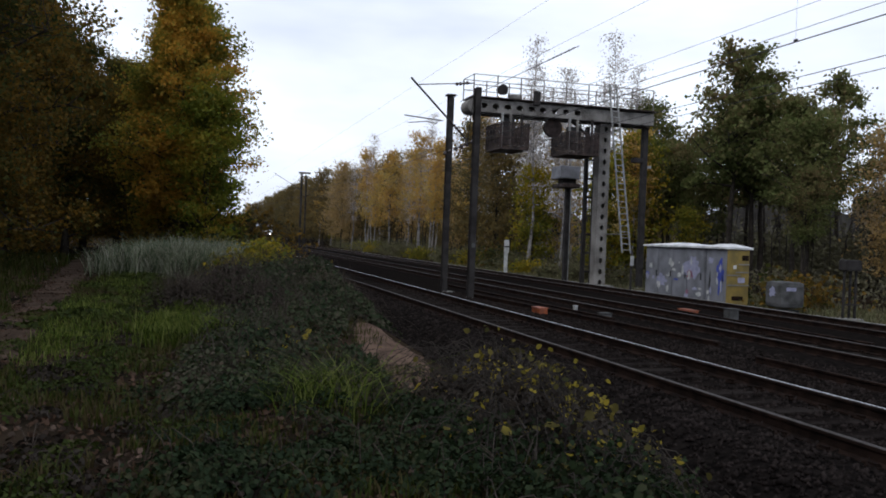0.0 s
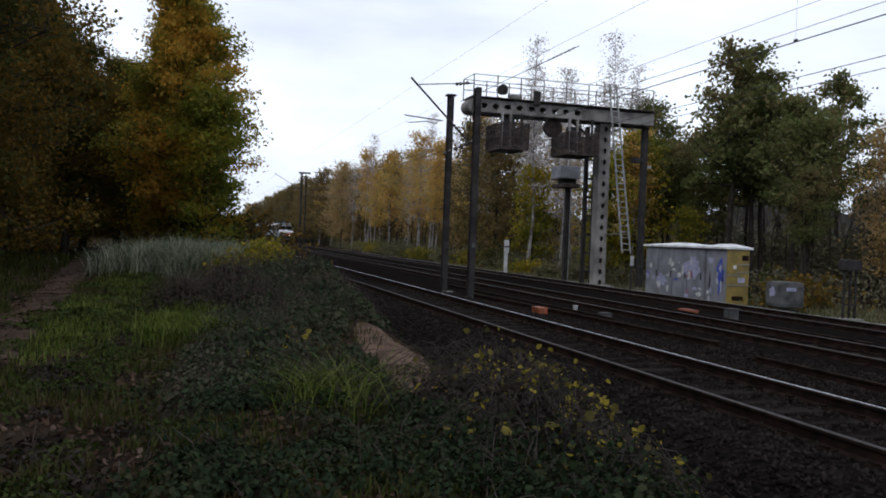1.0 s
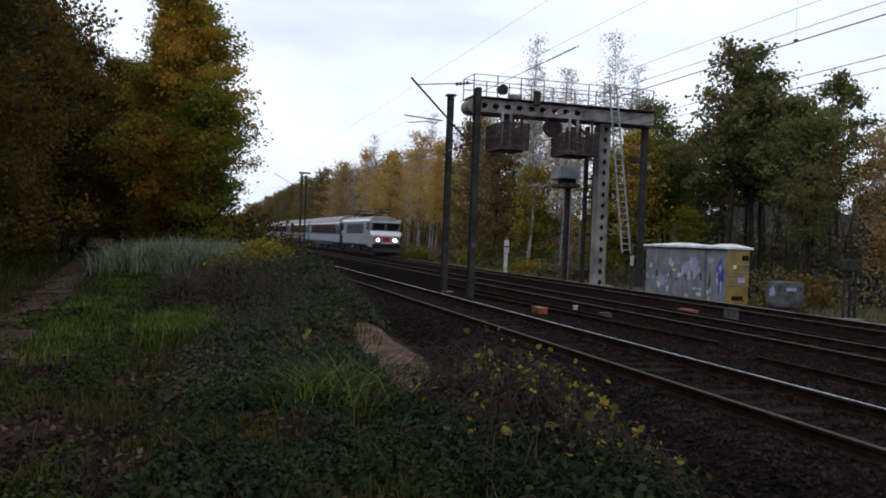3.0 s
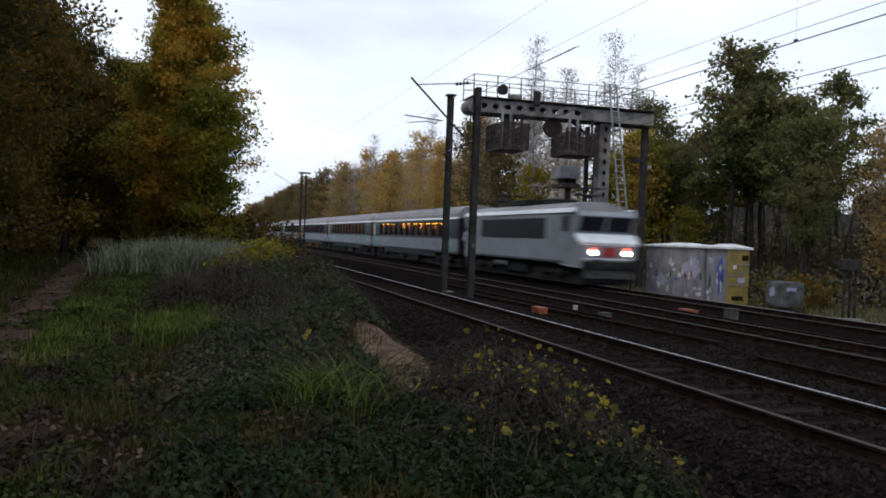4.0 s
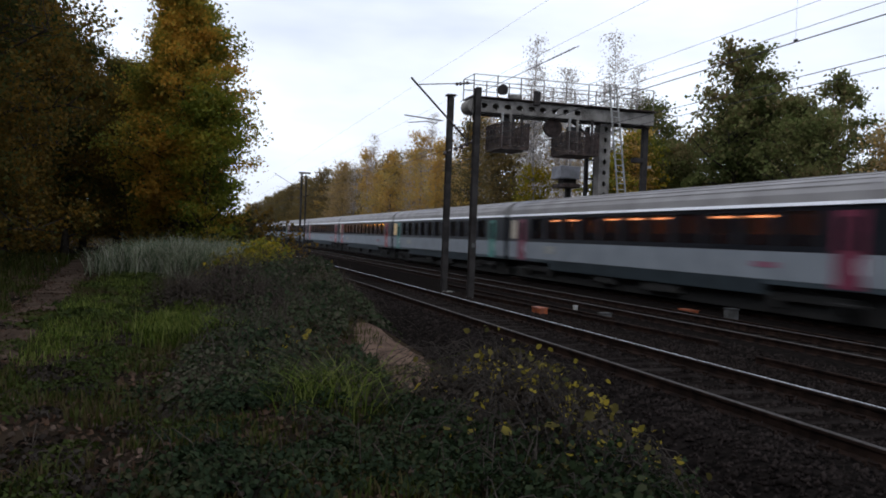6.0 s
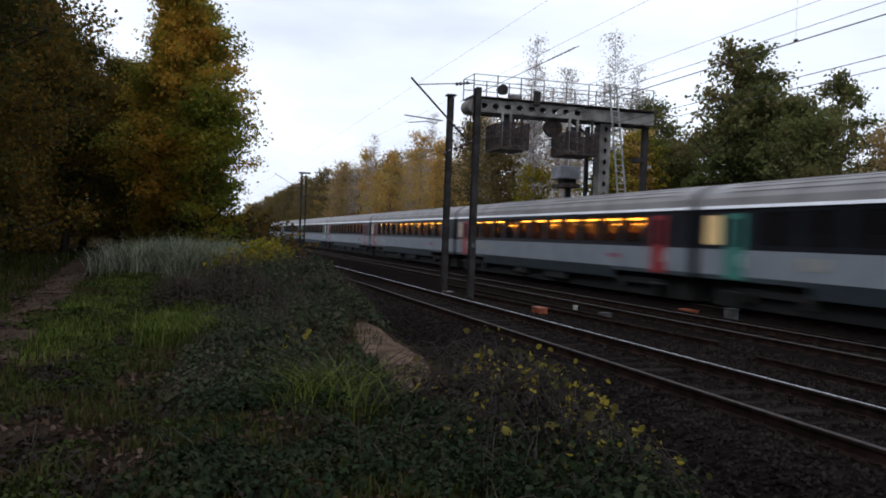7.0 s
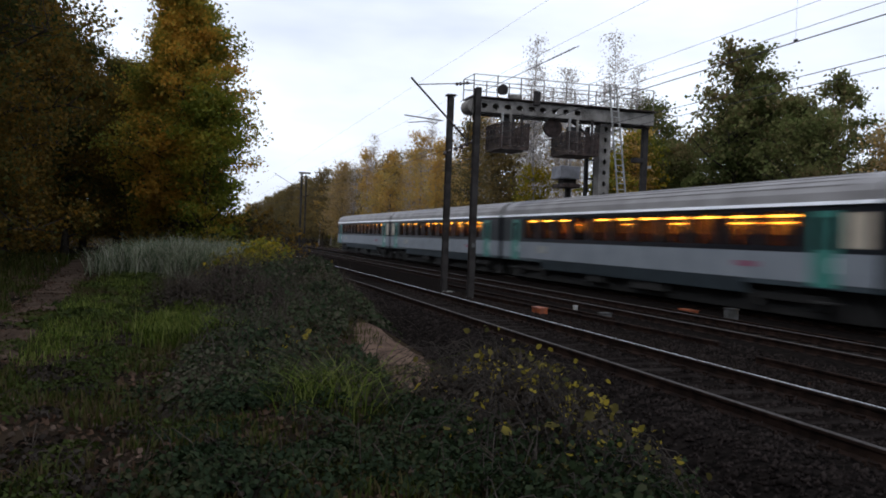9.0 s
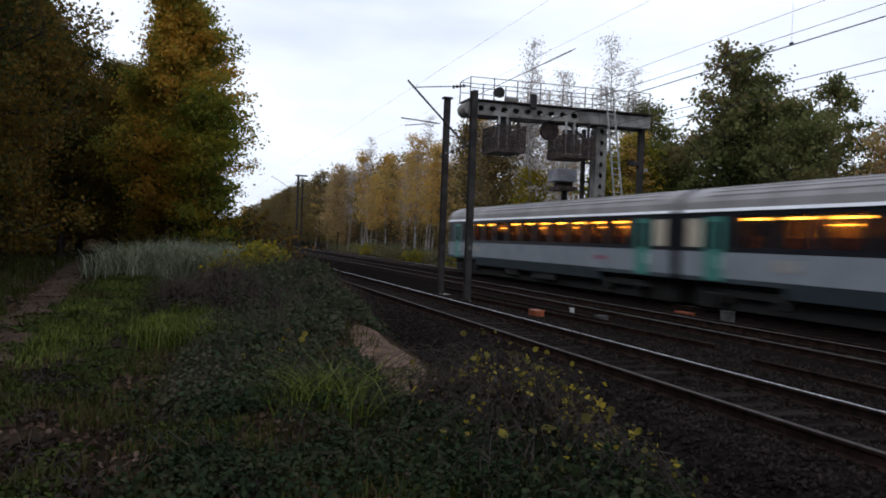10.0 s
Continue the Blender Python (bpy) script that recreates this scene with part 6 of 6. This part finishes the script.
def locomotive():
    c = thing("locomotive", "pale grey electric locomotive with broken-nose cab and lit headlights", "locomotive")
    a, b, w = -8.15, 8.15, 1.45
    # main body between the cabs
    part("body", extrude([(-w, 1.05), (-w, 3.25), (w, 3.25), (w, 1.05)], a + 2.6, b - 2.6), M_LOCO, c, "grey sheet-steel body")
    roof = [(-w, 3.32), (-w + 0.12, 3.48), (-w + 0.55, 3.66), (-0.4, 3.74), (0.4, 3.74), (w - 0.55, 3.66), (w - 0.12, 3.48), (w, 3.32)]
    part("roof", extrude(roof, a + 1.5, b - 1.5), M_ROOF, c, "grey roof")
    for s, y in ((-1, a), (1, b)):
        # cab: outline in (y, z) seen from the side, as offsets inwards from the end
        out = [(2.6, 1.05), (1.5, 0.9), (0.25, 0.82), (0.1, 1.05), (0.0, 1.95), (0.45, 2.25), (0.62, 2.35), (0.25, 3.08), (0.45, 3.28), (2.6, 3.25)]
        bm = bmesh.new()
        taper = [0, 0, 0.2, 0.2, 0.2, 0.12, 0.1, 0.1, 0.1, 0]
        l = [bm.verts.new((-w + t, y - s * o, z)) for (o, z), t in zip(out, taper)]
        r = [bm.verts.new((w - t, y - s * o, z)) for (o, z), t in zip(out, taper)]
        m = len(out)
        for i in range(m):
            j = (i + 1) % m
            bm.faces.new((l[i], l[j], r[j], r[i]))
        bm.faces.new(l[::-1])
        bm.faces.new(r)
        bmesh.ops.recalc_face_normals(bm, faces=bm.faces)
        cab = part("cab", bm, M_LOCO, c, "angular cab with undercut windscreen")
        for sx in (-1, 1):
            x0, x1 = sorted((sx * 0.07, sx * 1.22))
            v = [(x0, y - s * 0.585, 2.42), (x1, y - s * 0.585, 2.42), (x1, y - s * 0.255, 3.03), (x0, y - s * 0.255, 3.03)]
            v += [(p, q - s * 0.03, z) for p, q, z in v]
            v = [(p, q + s * 0.02, z) for p, q, z in v]
            add_mesh("windscreen", v, [(0, 1, 2, 3), (7, 6, 5, 4), (0, 4, 5, 1), (1, 5, 6, 2), (2, 6, 7, 3), (3, 7, 4, 0)], G_DARK, cab, "dark raked windscreen")
            h = part("headlight", tubes(((sx * 0.78, y + s * 0.02, 1.5), (sx * 0.78, y - s * 0.12, 1.5), 0.13), sides=18), M_GUTTER, cab, "round headlight bezel")
            if s < 0:
                part("lens", tubes(((sx * 0.78, y - 0.035, 1.5), (sx * 0.78, y - 0.021, 1.5), 0.085), sides=18), M_HEAD, h, "glowing headlight lens")
                part("marker_lamp", tubes(((sx * 0.78, y - 0.03, 1.68), (sx * 0.78, y + 0.02, 1.68), 0.04), sides=12), M_TAIL, cab, "small red marker lamp")
        # pale wedge under the windscreen
        v = [(-w + 0.1, y - s * 0.0, 1.93), (w - 0.1, y - s * 0.0, 1.93), (w - 0.02, y - s * 0.5, 2.3), (-w + 0.02, y - s * 0.5, 2.3)]
        v = [(p, q + s * 0.03, z + 0.01) for p, q, z in v] + [(p, q - s * 0.02, z - 0.12) for p, q, z in v]
        add_mesh("nose_wedge", v, [(0, 1, 2, 3), (7, 6, 5, 4), (0, 4, 5, 1), (1, 5, 6, 2), (2, 6, 7, 3), (3, 7, 4, 0)], M_GUTTER, cab, "white sloping nose band")
        # added red plate paints the headlights' glare onto the grey nose
        part("glare_panel", boxes((-0.3, 0.3, min(y + s * 0.03, y - s * 0.12), max(y + s * 0.03, y - s * 0.12), 1.34, 1.74), bevel=0.01), M_GLARE, cab, "red headlight glare painted as a panel between the lamps")
        part("front_line", boxes((-1.2, 1.2, y + s * 0.02 - 0.03, y + s * 0.02 + 0.03, 1.22, 1.27)), M_GUTTER, cab)
        for ya in (2.0,):
            for sx in (-1, 1):
                xs = sorted((sx * w, sx * (w + 0.012)))
                ys_ = sorted((y - s * 1.15, y - s * 1.75))
                part("cab_side_window", boxes((xs[0], xs[1], ys_[0], ys_[1], 2.4, 3.05)), G_DARK, cab)
        part("buffer_beam", boxes((-1.3, 1.3, min(y, y + s * 0.06), max(y, y + s * 0.06), 0.78, 1.14), bevel=0.02), M_UNDER, c)
        for sx in (-0.87, 0.87):
            bm = tubes(((sx, y + s * 0.06, 1.03), (sx, y + s * 0.5, 1.03), 0.1), ((sx, y + s * 0.5, 1.03), (sx, y + s * 0.55, 1.03), 0.24), sides=18)
            part("buffer", bm, M_UNDER, c, "dark round buffer")
        part("coupling_hook", boxes((-0.08, 0.08, min(y, y + s * 0.45), max(y, y + s * 0.45), 0.92, 1.08), bevel=0.02), M_UNDER, c)
        bm = extrude([(-1.25, 0.85), (1.25, 0.85), (1.12, 0.42), (-1.12, 0.42)], min(y + s * 0.02, y - s * 0.1), max(y + s * 0.02, y - s * 0.1))
        part("front_apron", bm, M_STUB, c, "dirty grey apron under the buffers")
        part("rail_guard", boxes((-1.15, 1.15, y - s * 0.2 - 0.04, y - s * 0.2 + 0.04, 0.2, 0.6), bevel=0.015), M_UNDER, c, "dark snow plough")
    # side: louvre panel with slats, gutter, sole bar
    for sx in (-1, 1):
        xs = sorted((sx * (w + 0.004), sx * (w + 0.02)))
        p = part("louvre_panel", boxes((xs[0], xs[1], -4.6, 4.5, 2.05, 3.0)), M_LOUVRE, c, "dark ventilation panel")
        x2 = sorted((sx * (w + 0.022), sx * (w + 0.045)))
        bm = bmesh.new()
        for i in range(14):
            z = 2.09 + 0.065 * i
            box(bm, x2[0], x2[1], -4.55, 4.45, z, z + 0.018)
        part("louvre_slats", bm, M_LOUVRE, p)
        part("gutter", extrude([(sx * w, 3.2), (sx * (w + 0.06), 3.22), (sx * (w - 0.05), 3.42), (sx * (w - 0.1), 3.38)], a + 0.6, b - 0.6), M_GUTTER, c, "white gutter strip")
        part("sole_bar", boxes((xs[0], xs[1], a + 1.6, b - 1.6, 1.0, 1.1)), M_SKIRT, c)
        part("cab_door", boxes((xs[0], xs[1], b - 3.3, b - 2.65, 1.3, 3.0)), M_LOCO, c)
        part("cab_door", boxes((xs[0], xs[1], a + 2.65, a + 3.3, 1.3, 3.0)), M_LOCO, c)
    part("underframe", boxes((-1.0, 1.0, a + 0.5, b - 0.5, 0.1, 1.03)), M_UNDER, c, "black underframe")
    part("transformer", boxes((-1.2, 1.2, -1.7, 1.6, 0.35, 1.04), bevel=0.06), M_UNDER, c)
    part("tank", tubes(((-1.25, 0.6, 0.7), (-1.25, 2.4, 0.7), 0.16), sides=14), M_SKIRT, c, "pale air tank")
    bogie(c, a + 3.6, 1.9, 0.62)
    bogie(c, b - 3.6, 1.9, 0.62)
    # roof gear and folded pantographs
    part("roof_gear", boxes((-0.9, 0.9, -1.0, 1.2, 3.745, 4.0), (-0.5, 0.5, 2.0, 3.0, 3.745, 3.98), (-0.7, 0.7, -3.4, -2.3, 3.745, 3.96), bevel=0.04), M_UNDER, c)
    for y in (-4.9, 4.9):
        p = part("pantograph", tubes(((-0.7, y - 0.9, 4.05), (0.0, y + 1.0, 4.28), 0.03), ((0.7, y - 0.9, 4.05), (0.0, y + 1.0, 4.28), 0.03), ((0, y + 1.0, 4.28), (0, y - 1.0, 4.36), 0.025), ((-0.7, y - 0.9, 4.05), (0.7, y - 0.9, 4.05), 0.05), sides=8), M_UNDER, c, "folded pantograph")
        part("collector_head", tubes(((-0.85, y - 1.0, 4.38), (0.85, y - 1.0, 4.38), 0.03), ((-0.85, y - 0.7, 4.38), (0.85, y - 0.7, 4.38), 0.03), sides=8), M_UNDER, p)
        part("foot_insulator", tubes(((-0.7, y - 0.9, 3.6), (-0.7, y - 0.9, 4.05), 0.07), ((0.7, y - 0.9, 3.6), (0.7, y - 0.9, 4.05), 0.07), ((0, y + 0.6, 3.8), (0, y + 0.6, 4.1), 0.07), sides=10), M_INSUL, p)
    return c


LOCO = locomotive()
DOORS = {"teal": M_TEAL, "red": M_RED, "maroon": M_MAROON}
D, C, Y = M_BAND, M_BLIND, M_BLIND_LIT     # dark, cream and lit end panes
ORDER = (("teal", 1, D, C), ("teal", 1, D, C), ("maroon", 2, D, C), ("teal", 0, D, Y), ("red", 1, D, C),
         ("red", 1, D, C), ("maroon", 1, D, C), ("teal", 1, C, D), ("teal", 1, D, C), ("teal", 1, C, D))
COACHES = [coach(DOORS[k], lit, f"grey coach with {k} doors and {('unlit', 'amber lit', 'dimly lit')[lit]} windows", fp, rp) for k, lit, fp, rp in ORDER]

FRONT, SPEED, LOCO_LEN = 32.3, 43.71, 17.7   # front buffers at 4 s, metres a second


def motions():
    """The train runs straight down the far track at an even speed."""
    times = [0.0, 0.1, 0.2] + [0.5 * k for k in range(1, 20)] + [9.8, 9.9, 10.0]
    def rows(back):
        return [(t, pose(T3, FRONT + back - SPEED * (t - 4.0), RZ[T3])) for t in times]
    walk(LOCO, rows(LOCO_LEN / 2))
    for i, c in enumerate(COACHES):
        walk(c, rows(LOCO_LEN + LEN * (i + 0.5)))


motions()
